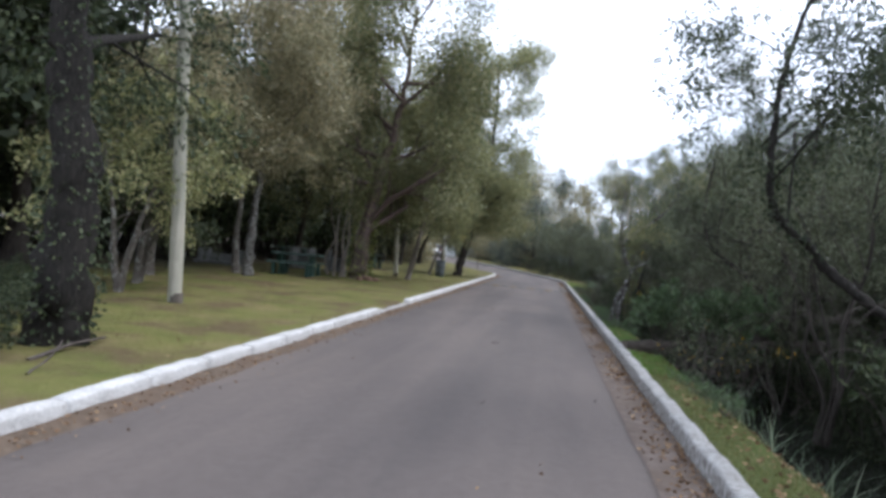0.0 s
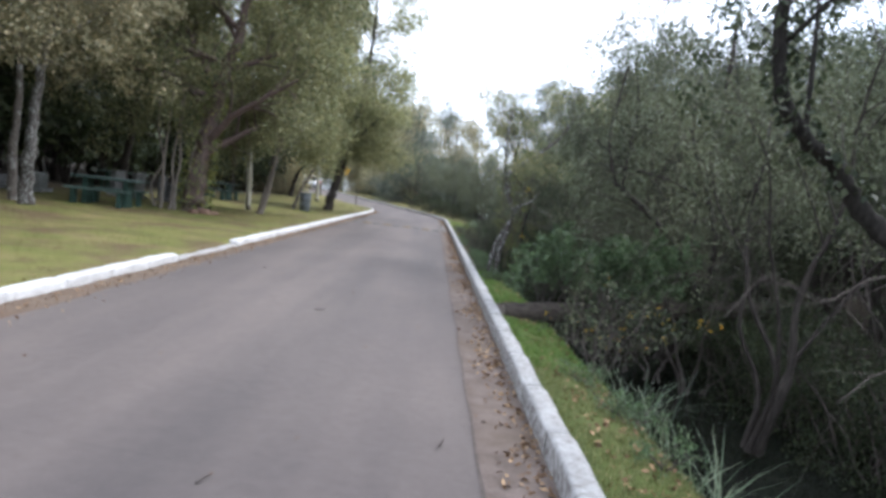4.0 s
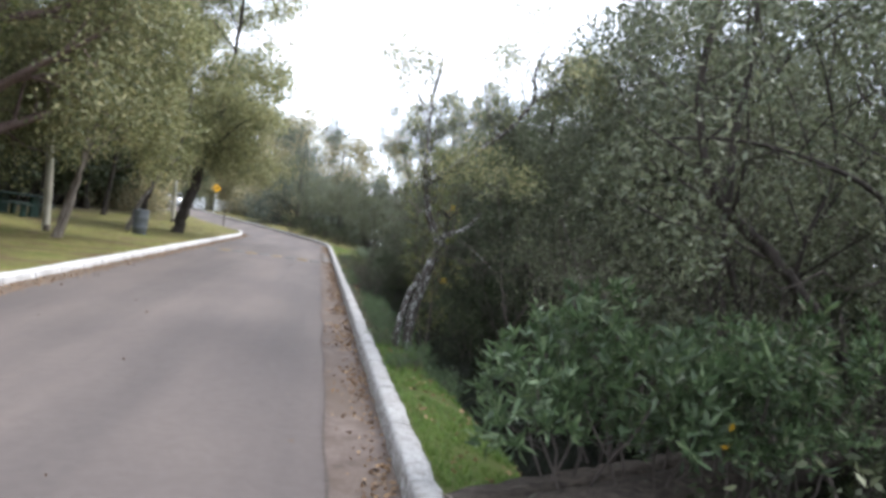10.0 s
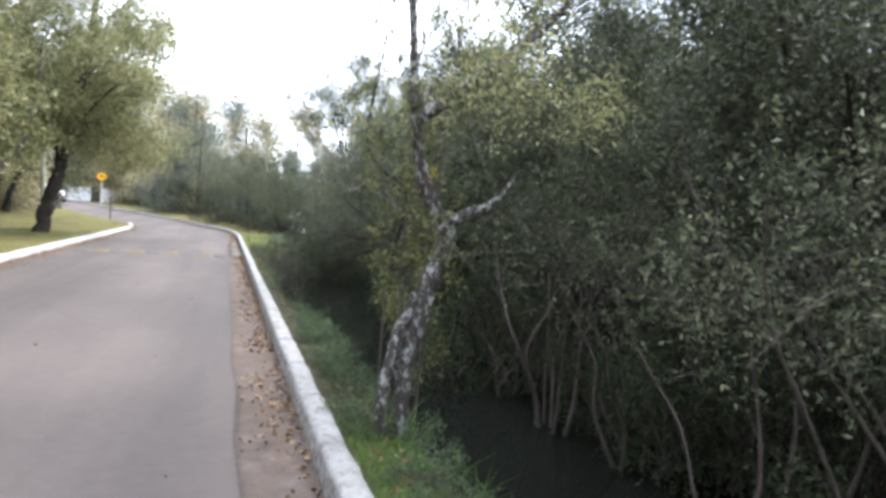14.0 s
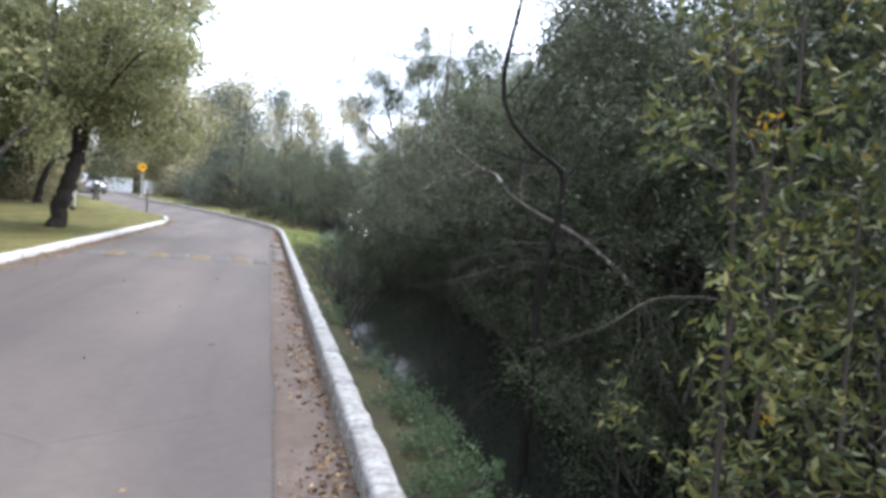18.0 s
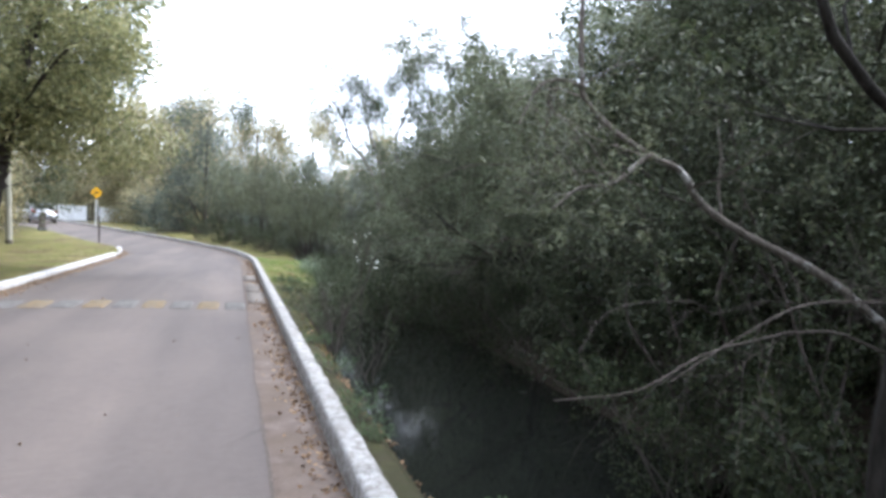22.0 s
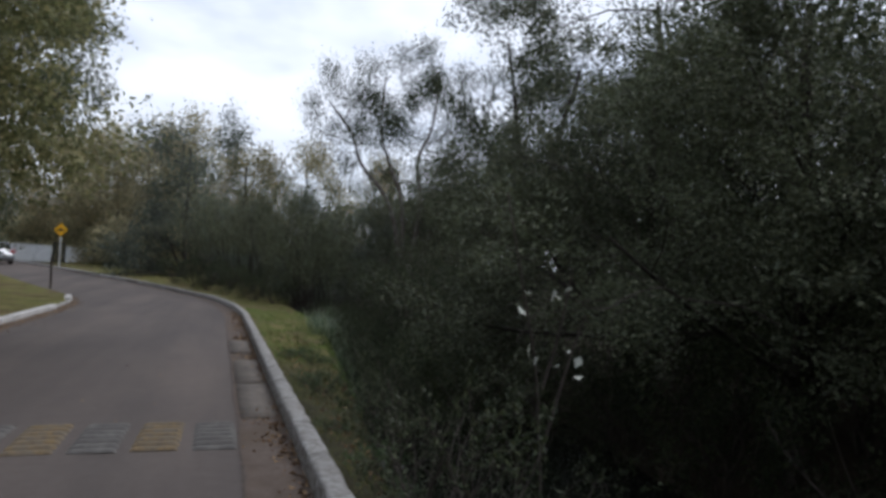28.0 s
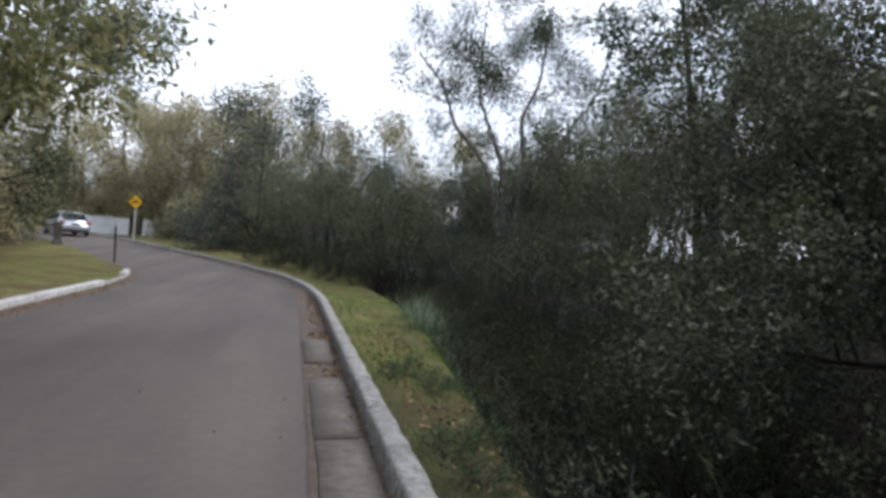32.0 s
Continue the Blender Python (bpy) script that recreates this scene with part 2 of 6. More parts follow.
def ground_material():
    """Lawn, bare soil and leaf litter, by noise and by how steep and how far from the road the ground is."""
    n = Nodes("ground")
    sep = n.node("ShaderNodeSeparateXYZ")
    n.link(n.world(), sep.inputs["Vector"])
    fine = n.noise(60, 4, 0.7, "World")
    mid = n.noise(1.1, 5, 0.62, "World")
    grass = n.ramp(mid, [(0.3, (0.092, 0.106, 0.027)), (0.5, (0.142, 0.138, 0.043)), (0.7, (0.184, 0.152, 0.068))])
    grass = n.mix(0.6, grass, n.ramp(fine, [(0.3, grey(0.55)), (0.7, grey(1.3))]), "MULTIPLY")
    litter = n.ramp(n.noise(22, 5, 0.7, "World"), [(0.3, (0.055, 0.037, 0.024)), (0.6, (0.12, 0.082, 0.05)), (0.8, (0.17, 0.12, 0.07))])
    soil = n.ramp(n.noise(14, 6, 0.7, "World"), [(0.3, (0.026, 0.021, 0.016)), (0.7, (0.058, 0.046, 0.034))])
    col = n.mix(n.ramp(n.noise(0.8, 6, 0.68, "World"), [(0.46, (0, 0, 0)), (0.62, grey(0.8))]), grass, litter)
    # under the wood across the lawn: soil, the shade put into its dark tone
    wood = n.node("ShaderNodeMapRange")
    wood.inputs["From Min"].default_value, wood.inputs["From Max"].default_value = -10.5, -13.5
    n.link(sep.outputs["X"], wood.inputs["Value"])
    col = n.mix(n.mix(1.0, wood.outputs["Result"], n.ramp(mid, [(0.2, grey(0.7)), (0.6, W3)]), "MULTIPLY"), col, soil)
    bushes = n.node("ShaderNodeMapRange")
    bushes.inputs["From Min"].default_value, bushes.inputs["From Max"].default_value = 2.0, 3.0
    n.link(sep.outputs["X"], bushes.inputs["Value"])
    # moss and bare patches on the strip between kerb and creek
    strip_mask = n.node("ShaderNodeMapRange")
    strip_mask.inputs["From Min"].default_value, strip_mask.inputs["From Max"].default_value = 0.1, 0.18
    n.link(sep.outputs["X"], strip_mask.inputs["Value"])
    bare = n.ramp(n.noise(3.2, 6, 0.7, "World"), [(0.30, grey(0.65)), (0.50, grey(0.98))])
    shore = n.node("ShaderNodeMapRange")
    shore.inputs["From Min"].default_value, shore.inputs["From Max"].default_value = 16.5, 18.5
    n.link(sep.outputs["Y"], shore.inputs["Value"])
    beyond = n.node("ShaderNodeMapRange")
    beyond.inputs["From Min"].default_value, beyond.inputs["From Max"].default_value = 38.0, 33.0
    n.link(sep.outputs["Y"], beyond.inputs["Value"])
    earth = n.mix(n.noise(7, 4, 0.6, "World"), (0.030, 0.038, 0.014), (0.056, 0.043, 0.029))
    turf = n.mix(n.noise(9, 4, 0.6, "World"), (0.052, 0.074, 0.018), (0.088, 0.102, 0.030))
    near = n.mix(1.0, n.mix(1.0, strip_mask.outputs["Result"], bare, "MULTIPLY"), beyond.outputs["Result"], "MULTIPLY")
    col = n.mix(near, col, n.mix(shore.outputs["Result"], turf, earth))
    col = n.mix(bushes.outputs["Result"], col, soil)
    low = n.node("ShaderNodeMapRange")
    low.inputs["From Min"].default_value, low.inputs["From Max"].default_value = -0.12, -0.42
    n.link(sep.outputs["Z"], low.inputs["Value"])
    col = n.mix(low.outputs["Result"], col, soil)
    n.bump(fine, 0.7, 0.03)
    return n.done(col, 0.95, 0, 0.15)


def water_material():
    n = Nodes("creek_water")
    n.bump(n.noise(5, 3, 0.5, "World"), 0.06, 0.02)
    m = n.done((0.010, 0.011, 0.009), 0.03, 0, 0.5)
    n.b.inputs["IOR"].default_value = 1.33
    return m


M_ASPHALT = asphalt_material()
M_GUTTER = speckled("gutter_dirt", (0.088, 0.066, 0.053), (0.176, 0.138, 0.118), 6, 0.95, (1.3, (0.11, 0.082, 0.062)), 0.6, (90, 0.5), "World")
M_SEAM = speckled("crumbled_asphalt", (0.060, 0.049, 0.043), (0.125, 0.100, 0.086), 30, 0.95, None, 0.6, (90, 0.5), "World")
M_VERGE = speckled("verge_dirt", (0.08, 0.057, 0.039), (0.16, 0.12, 0.087), 9, 0.95, (1.6, (0.113, 0.077, 0.053)), 0.6, (80, 0.5), "World")
M_CONCRETE = speckled("old_concrete", (0.118, 0.100, 0.086), (0.20, 0.172, 0.148), 12, 0.9, (2.0, (0.11, 0.094, 0.08)), 0.4, (120, 0.4), "World")
M_KERB_L = whitewash_material("whitewash_fresh", (0.24, 0.22, 0.20), 0.68, 1.13)
M_KERB_R = whitewash_material("whitewash_worn", (0.17, 0.155, 0.14), 0.48, 0.74)
M_KERB_BARE = whitewash_material("whitewash_rubbed_off", (0.17, 0.155, 0.14), 0.44, 0.78)
# road-side face: its shade is put into the colour along with wear
M_KERB_FACE = whitewash_material("whitewash_shade_and_wear", (0.12, 0.10, 0.085), 0.40)
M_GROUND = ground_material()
M_WATER = water_material()
M_BARK = bark_material("bark_dark", (0.020, 0.017, 0.015), (0.075, 0.064, 0.055))
M_BARK_BLACK = bark_material("bark_black", (0.010, 0.009, 0.008), (0.042, 0.037, 0.032), (0.16, 0.16, 0.15), 0.66, 9.0)
M_BARK_GREY = bark_material("bark_grey", (0.060, 0.052, 0.045), (0.19, 0.165, 0.14), (0.42, 0.41, 0.38), 0.54, 9.0)
M_BARK_WHITE = bark_material("bark_lichen_white", (0.024, 0.021, 0.018), (0.115, 0.100, 0.086), (0.44, 0.44, 0.42), 0.51, 26.0)
M_BARK_SPOT = bark_material("bark_spotted", (0.030, 0.024, 0.020), (0.095, 0.075, 0.06), (0.36, 0.36, 0.35), 0.61, 9.0)
M_BARK_PINK = bark_material("bark_reddish", (0.062, 0.044, 0.038), (0.19, 0.140, 0.122), (0.22, 0.21, 0.18), 0.62)
M_BARK_TAN = bark_material("bark_tan", (0.12, 0.10, 0.08), (0.27, 0.235, 0.20), (0.36, 0.34, 0.31), 0.6)
M_TWIG = bark_material("dry_twig", (0.048, 0.040, 0.035), (0.13, 0.110, 0.097))
M_LOG = bark_material("log_bark", (0.020, 0.017, 0.014), (0.100, 0.083, 0.069), (0.115, 0.115, 0.090), 0.6, 9.0, (0.25, 1.0, 1.0))
M_POLE = speckled("weathered_pole", (0.26, 0.24, 0.19), (0.42, 0.39, 0.32), 9, 0.85, (1.2, (0.24, 0.245, 0.19)), 0.5, None, "Object", (1, 1, 0.08), 0.015)
M_LEAF_DARK = leaf_material("leaf_dark", (0.021, 0.030, 0.014), (0.050, 0.064, 0.031), (0.100, 0.113, 0.056), 0.5, 0.25)
M_LEAF_MID = leaf_material("leaf_mid", (0.047, 0.058, 0.032), (0.108, 0.125, 0.072), (0.185, 0.196, 0.122), 0.5, 0.3)
M_LEAF_GREY = leaf_material("leaf_grey_green", (0.052, 0.061, 0.034), (0.117, 0.130, 0.075), (0.195, 0.202, 0.127), 0.55, 0.22)
# the bluish tone of these leaves stands in for distant haze
M_LEAF_HAZE = leaf_material("leaf_blue_green_haze", (0.058, 0.070, 0.055), (0.115, 0.134, 0.102), (0.190, 0.204, 0.155), 0.5, 0.35)
M_LEAF_OLIVE = leaf_material("leaf_olive", (0.108, 0.122, 0.052), (0.245, 0.252, 0.114), (0.410, 0.368, 0.182), 0.5, 0.4, 0.42)
M_LEAF_TAN = leaf_material("leaf_autumn_olive", (0.157, 0.152, 0.082), (0.321, 0.298, 0.171), (0.547, 0.437, 0.246))
M_LEAF_BRIGHT = leaf_material("leaf_fresh_green", (0.038, 0.066, 0.027), (0.085, 0.132, 0.056), (0.165, 0.215, 0.105), 0.42, 0.45)
M_LEAF_YELLOW = leaf_material("leaf_yellow_green", (0.062, 0.084, 0.026), (0.135, 0.155, 0.048), (0.270, 0.230, 0.065))
M_LEAF_GOLD = leaf_material("leaf_gold", (0.360, 0.232, 0.016), (0.480, 0.320, 0.024), (0.496, 0.240, 0.016))
M_IVY = leaf_material("ivy_leaf", (0.080, 0.110, 0.034), (0.210, 0.235, 0.070), (0.380, 0.350, 0.095))
M_MOSS = leaf_material("hanging_moss", (0.085, 0.088, 0.050), (0.15, 0.152, 0.09), (0.22, 0.218, 0.14), 0.9, 0.1)
M_BLADE = leaf_material("grass_blade", (0.074, 0.092, 0.022), (0.134, 0.142, 0.043), (0.218, 0.185, 0.082))
M_BLADE_RICH = leaf_material("grass_blade_rich", (0.050, 0.100, 0.012), (0.095, 0.165, 0.024), (0.150, 0.210, 0.045))
M_REED = leaf_material("reed_blade", (0.055, 0.085, 0.045), (0.130, 0.175, 0.100), (0.280, 0.310, 0.200))
M_LITTER = leaf_material("fallen_leaf", (0.085, 0.050, 0.030), (0.215, 0.138, 0.080), (0.380, 0.260, 0.150), 0.85, 0.1, 0.0)


# ---- mesh helpers ----
def np_mesh(name, verts, quads, mats, slots=None, smooth=False):
    """A mesh from arrays of corners and four-cornered faces."""
    verts, quads = np.asarray(verts, float), np.asarray(quads, int)
    me = bpy.data.meshes.new(name)
    me.vertices.add(len(verts))
    me.vertices.foreach_set("co", verts.ravel())
    me.loops.add(quads.size)
    me.loops.foreach_set("vertex_index", quads.ravel())
    me.polygons.add(len(quads))
    me.polygons.foreach_set("loop_start", np.arange(len(quads)) * 4)
    for m in mats:
        me.materials.append(m)
    if slots is not None:
        me.polygons.foreach_set("material_index", np.asarray(slots, int))
    if smooth:
        me.polygons.foreach_set("use_smooth", np.ones(len(quads), bool))
    me.update(calc_edges=True)
    return me


def bm_mesh(name, bm, material, smooth=False):
    me = bpy.data.meshes.new(name)
    bm.to_mesh(me)
    bm.free()
    me.materials.append(material)
    if smooth:
        me.polygons.foreach_set("use_smooth", np.ones(len(me.polygons), bool))
    return me


def part(name, data, parent, label="", place=None, material=None, smooth=False):
    """One mesh object under a thing or a part. data: a mesh or a bmesh."""
    if isinstance(data, bmesh.types.BMesh):
        data = bm_mesh(name, data, material, smooth)
    ob = new(name, data)
    ob.parent = parent
    if place is not None:
        ob.matrix_basis = place
    return tagged(ob, label)


def thing(name, label, category, place=None, group="", kind="", data=None):
    ob = new(name, data)
    if place is not None:
        ob.matrix_basis = place
    return tagged(ob, label, category, group, kind)


def add_box(bm, sx, sy, sz, m=None, bevel=0.0, segs=2):
    made = bmesh.ops.create_cube(bm, size=1.0, matrix=(m or Matrix()) @ Matrix.Diagonal((sx, sy, sz, 1)))["verts"]
    if bevel:
        edges = list({e for v in made for e in v.link_edges})
        bmesh.ops.bevel(bm, geom=edges, offset=bevel, segments=segs, affect="EDGES", profile=0.6)
    return bm


def add_cyl(bm, r1, r2, h, m=None, sides=16, bevel=0.0):
    """A cylinder that stands on z = 0."""
    mm = (m or Matrix()) @ Matrix.Translation((0, 0, h / 2))
    made = bmesh.ops.create_cone(bm, cap_ends=True, segments=sides, radius1=r1, radius2=r2, depth=h, matrix=mm)["verts"]
    if bevel:
        ends = [e for e in {e for v in made for e in v.link_edges} if len({f.calc_center_median().z for f in e.link_faces}) > 0 and any(len(f.verts) > 4 for f in e.link_faces)]
        bmesh.ops.bevel(bm, geom=ends, offset=bevel, segments=2, affect="EDGES")
    return bm


def box_bm(sx, sy, sz, m=None, bevel=0.0):
    return add_box(bmesh.new(), sx, sy, sz, m, bevel)


def cyl_bm(r1, r2, h, m=None, sides=16, bevel=0.0):
    return add_cyl(bmesh.new(), r1, r2, h, m, sides, bevel)


def tube(points, radii, sides):
    """Rings round a bent line, as corners and faces."""
    p = np.asarray(points, float)
    r = np.asarray(radii, float)
    d = np.gradient(p, axis=0)
    d /= np.linalg.norm(d, axis=1)[:, None] + 1e-9
    ref = np.array([0.31, 0.17, 0.93]) if abs(d[0][2]) < 0.8 else np.array([0.9, 0.3, 0.1])
    a = np.cross(d, ref)
    a /= np.linalg.norm(a, axis=1)[:, None] + 1e-9
    b = np.cross(d, a)
    ang = np.arange(sides) * 2 * np.pi / sides
    v = p[:, None, :] + r[:, None, None] * (np.cos(ang)[None, :, None] * a[:, None, :] + np.sin(ang)[None, :, None] * b[:, None, :])
    n = len(p)
    i, j = np.meshgrid(np.arange(n - 1), np.arange(sides), indexing="ij")
    k = (j + 1) % sides
    q = np.stack([i * sides + j, i * sides + k, (i + 1) * sides + k, (i + 1) * sides + j], -1).reshape(-1, 4)
    return v.reshape(-1, 3), q


def lumpy_tube(rng, points, radii, sides):
    """A tube with knots and flutes on its skin."""
    v, q = tube(points, radii, sides)
    ring = v.reshape(len(points), sides, 3)
    centre = np.asarray(points, float)[:, None, :]
    lump = rng.normal(size=(len(points), sides)) * 0.07
    lump = lump + 0.09 * np.sin(np.arange(sides) * 2 * np.pi * 3 / sides + 0.4 * np.arange(len(points))[:, None])
    return (centre + (ring - centre) * (1 + lump)[:, :, None]).reshape(-1, 3), q


def join(pieces):
    vs, qs, at = [], [], 0
    for v, q in pieces:
        vs.append(v)
        qs.append(q + at)
        at += len(v)
    return np.concatenate(vs), np.concatenate(qs)


def leaf_quads(rng, at, along, length, width, curl=0.25):
    """Small pointed leaves at the given places: base, side, tip, side, with a fold along the middle."""
    n = len(at)
    along = along / (np.linalg.norm(along, axis=1)[:, None] + 1e-9)
    side = np.cross(along, rng.normal(size=(n, 3)))
    side /= np.linalg.norm(side, axis=1)[:, None] + 1e-9
    up = np.cross(side, along)
    ln = length * rng.uniform(0.6, 1.3, n)[:, None]
    wd = width * rng.uniform(0.7, 1.3, n)[:, None]
    mid = at + along * ln * 0.45 + up * ln * curl * 0.3
    v = np.stack([at, mid + side * wd * 0.5, at + along * ln - up * ln * curl * 0.3, mid - side * wd * 0.5], 1).reshape(-1, 3)
    return v, np.arange(n * 4).reshape(n, 4)


def smooth_line(points, steps):
    """A curve through the points, in that many steps a stretch."""
    p = [Vector(q) for q in points]
    p = [2 * p[0] - p[1], *p, 2 * p[-1] - p[-2]]
    out = []
    for a, b, c, d in zip(p, p[1:], p[2:], p[3:]):
        for i in range(steps):
            t = i / steps
            out.append(0.5 * (2 * b + (c - a) * t + (2 * a - 5 * b + 4 * c - d) * t * t + (3 * b - a - 3 * c + d) * t ** 3))
    return out + [p[-2]]


# ---- the plan: road edges, rise of the road, ground ----
EDGE_R = [(-600, 0), (44, 0), (47, -0.15), (50, -0.5), (53, -1.05), (57, -2.5), (61, -4.3), (65, -6.4), (70, -8.9), (74, -11.1), (80, -14.6), (86, -18.2), (100, -27), (130, -48), (600, -380)]
EDGE_L = [(-600, -4.4), (45, -4.4), (48, -4.6), (50, -4.95), (52.5, -5.75), (57, -7.75), (63, -10.5), (68, -13.2), (74, -16.7), (80, -20.6), (86, -24.6), (100, -34), (130, -56), (600, -400)]
BANK = [(-600, 0.75), (15.5, 0.72), (17.5, 0.55), (19.5, 0.42), (22.8, 0.40), (24.6, 0.24), (29, 0.24), (32, 0.40), (36, 0.9), (41, 1.5), (46, 1.8), (52, 2.2), (60, 6), (80, 30), (600, 400)]


def along(table, y):
    ys, xs = zip(*table)
    return float(np.interp(y, ys, xs))


def xr(y):
    return along(EDGE_R, y)


def xl(y):
    return along(EDGE_L, y)


def rise(y):
    """The road is level, and climbs after the bend."""
    return 0.0 if y < 53 else 0.030 * (min(y, 140) - 55) if y > 57 else 0.030 * (y - 53) ** 2 / 8


def step(a, b, v):
    t = min(1.0, max(0.0, (v - a) / (b - a)))
    return t * t * (3 - 2 * t)


def gz(x, y):
    """The height of the ground beside the road."""
    r = rise(y)
    right, left = x - xr(y), xl(y) - x
    if right < 0 and left < 0:
        return r - 0.06
    if right >= 0:
        lump = 0.05 * noise.noise((x * 1.1, y * 1.1, 3.0)) * step(0.2, 0.6, right)
        z = r - 0.06 + 0.13 * step(0.07, 0.16, right) - 0.09 * step(0.16, 0.9, right)
        b = along(BANK, y)
        deep = 1.12 * (1 - step(50, 62, y))
        z -= deep * step(b, b + 0.9, right) * (1 - step(b + 3.0, b + 4.6, right))
        z += 0.10 * max(0.0, min(right, 40) - b - 4.0)
        return z + lump
    return r - 0.06 + 0.165 * step(0.07, 0.16, left) + 0.012 * min(left, 40) + 0.04 * noise.noise((x * 0.6, y * 0.6, 7.0)) * step(0.4, 1.5, left)


def stretch_list(a, b, first, grow, far):
    out, s, v = [], first, a
    while v < b:
        out.append(v)
        v += s
        s *= grow
    return out + far


def build_ground():
    off_r = [0.0, 0.08, 0.16, 0.3, 0.45, 0.6] + [0.7 + 0.12 * i for i in range(40)] + [5.6, 6.2, 7, 8, 9.5, 11, 13, 16, 20, 26, 34, 44, 60, 90, 150, 260, 600]
    off_l = [0.0, 0.08, 0.16, 0.25, 0.4, 0.7, 1.0] + [1.4 + 0.4 * i for i in range(30)] + [14, 15.5, 18, 22, 28, 36, 48, 70, 110, 200, 400, 600]
    ys = [-600, -300, -150, -80, -50, -35, -25, -18, -14] + [-12 + 0.4 * i for i in range(185)] + [62.5, 63.5, 65, 66.5, 68, 70, 72, 74, 77, 80, 83, 86, 90, 95, 100, 108, 118, 130, 150, 180, 230, 300, 420, 600]
    rows = []
    for y in ys:
        a, b = xl(y), xr(y)
        xs = [a - v for v in reversed(off_l)] + [a + 0.15, (a + b) / 2, b - 0.15] + [b + v for v in off_r]
        rows.append([(x, y, gz(x, y)) for x in xs])
    n = len(rows[0])
    i, j = np.meshgrid(np.arange(len(rows) - 1), np.arange(n - 1), indexing="ij")
    q = np.stack([i * n + j, i * n + j + 1, (i + 1) * n + j + 1, (i + 1) * n + j], -1).reshape(-1, 4)
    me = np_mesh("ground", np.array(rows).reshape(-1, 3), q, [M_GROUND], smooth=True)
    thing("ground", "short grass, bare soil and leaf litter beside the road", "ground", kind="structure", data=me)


ROAD_Y = [-60, -30] + [-14 + 0.25 * i for i in range(320)] + [66 + 1.0 * i for i in range(65)]


def strip(name, left, right, lift, cols, material, label, wobble=(0.0, 0.0), seed=0.0, heap=0.0):
    """A band of road surface between two distances from the kerbs."""
    rows = []
    for y in ROAD_Y:
        a, b = left(y), right(y)
        a += wobble[0] * noise.noise((seed, y * 0.9, 1.0)) + wobble[0] * 0.5 * noise.noise((seed, y * 4.0, 2.0))
        b += wobble[1] * noise.noise((seed, y * 0.9, 5.0)) + wobble[1] * 0.5 * noise.noise((seed, y * 4.0, 6.0))
        ca, cb = xl(y), xr(y)
        row = []
        for c in range(cols + 1):
            x = a + (b - a) * c / cols
            f = (x - ca) / (cb - ca)
            crown = 0.035 * 4 * f * (1 - f)
            dip = 0.006 * noise.noise((x * 1.2, y * 1.2, 9.0))
            near = max(0.0, 1 - min(x - ca, cb - x) / 0.22)
            row.append((x, y, rise(y) + crown + dip + lift + heap * near * (1 + 0.5 * noise.noise((x * 3, y * 2.0, 6.0)))))
        rows.append(row)
    n = cols + 1
    i, j = np.meshgrid(np.arange(len(rows) - 1), np.arange(cols), indexing="ij")
    q = np.stack([i * n + j, i * n + j + 1, (i + 1) * n + j + 1, (i + 1) * n + j], -1).reshape(-1, 4)
    me = np_mesh(name, np.array(rows).reshape(-1, 3), q, [material], smooth=True)
    return thing(name, label, "road", kind="structure", data=me)


def seam(y):
    """How the edge of the asphalt strays beside the gutter."""
    return 0.028 * noise.noise((3.0, y * 0.9, 5.0)) + 0.014 * noise.noise((3.0, y * 4.0, 6.0))


def build_road():
    strip("gutter_seam", lambda y: xr(y) - 0.418 + seam(y), lambda y: xr(y) - 0.398 + seam(y) + 0.018 * noise.noise((7.0, y * 6.0, 1.0)), -0.008, 2, M_SEAM, "dark crumbling edge of the asphalt beside the gutter")
    strip("road", lambda y: xl(y) + 0.22, lambda y: xr(y) - 0.40 + seam(y), -0.012, 12, M_ASPHALT, "worn grey asphalt of a narrow park road", (0.07, 0.0), 3.0)
    strip("gutter_right", lambda y: xr(y) - 0.50, lambda y: xr(y) + 0.02, -0.044, 6, M_GUTTER, "brown dirt and grit in the gutter along the kerb", (0.0, 0.0), 8.0, 0.030)
    strip("gutter_left", lambda y: xl(y) - 0.02, lambda y: xl(y) + 0.40, -0.026, 6, M_VERGE, "brown soil and dead leaves along the kerb", (0.0, 0.0), 9.0, 0.055)


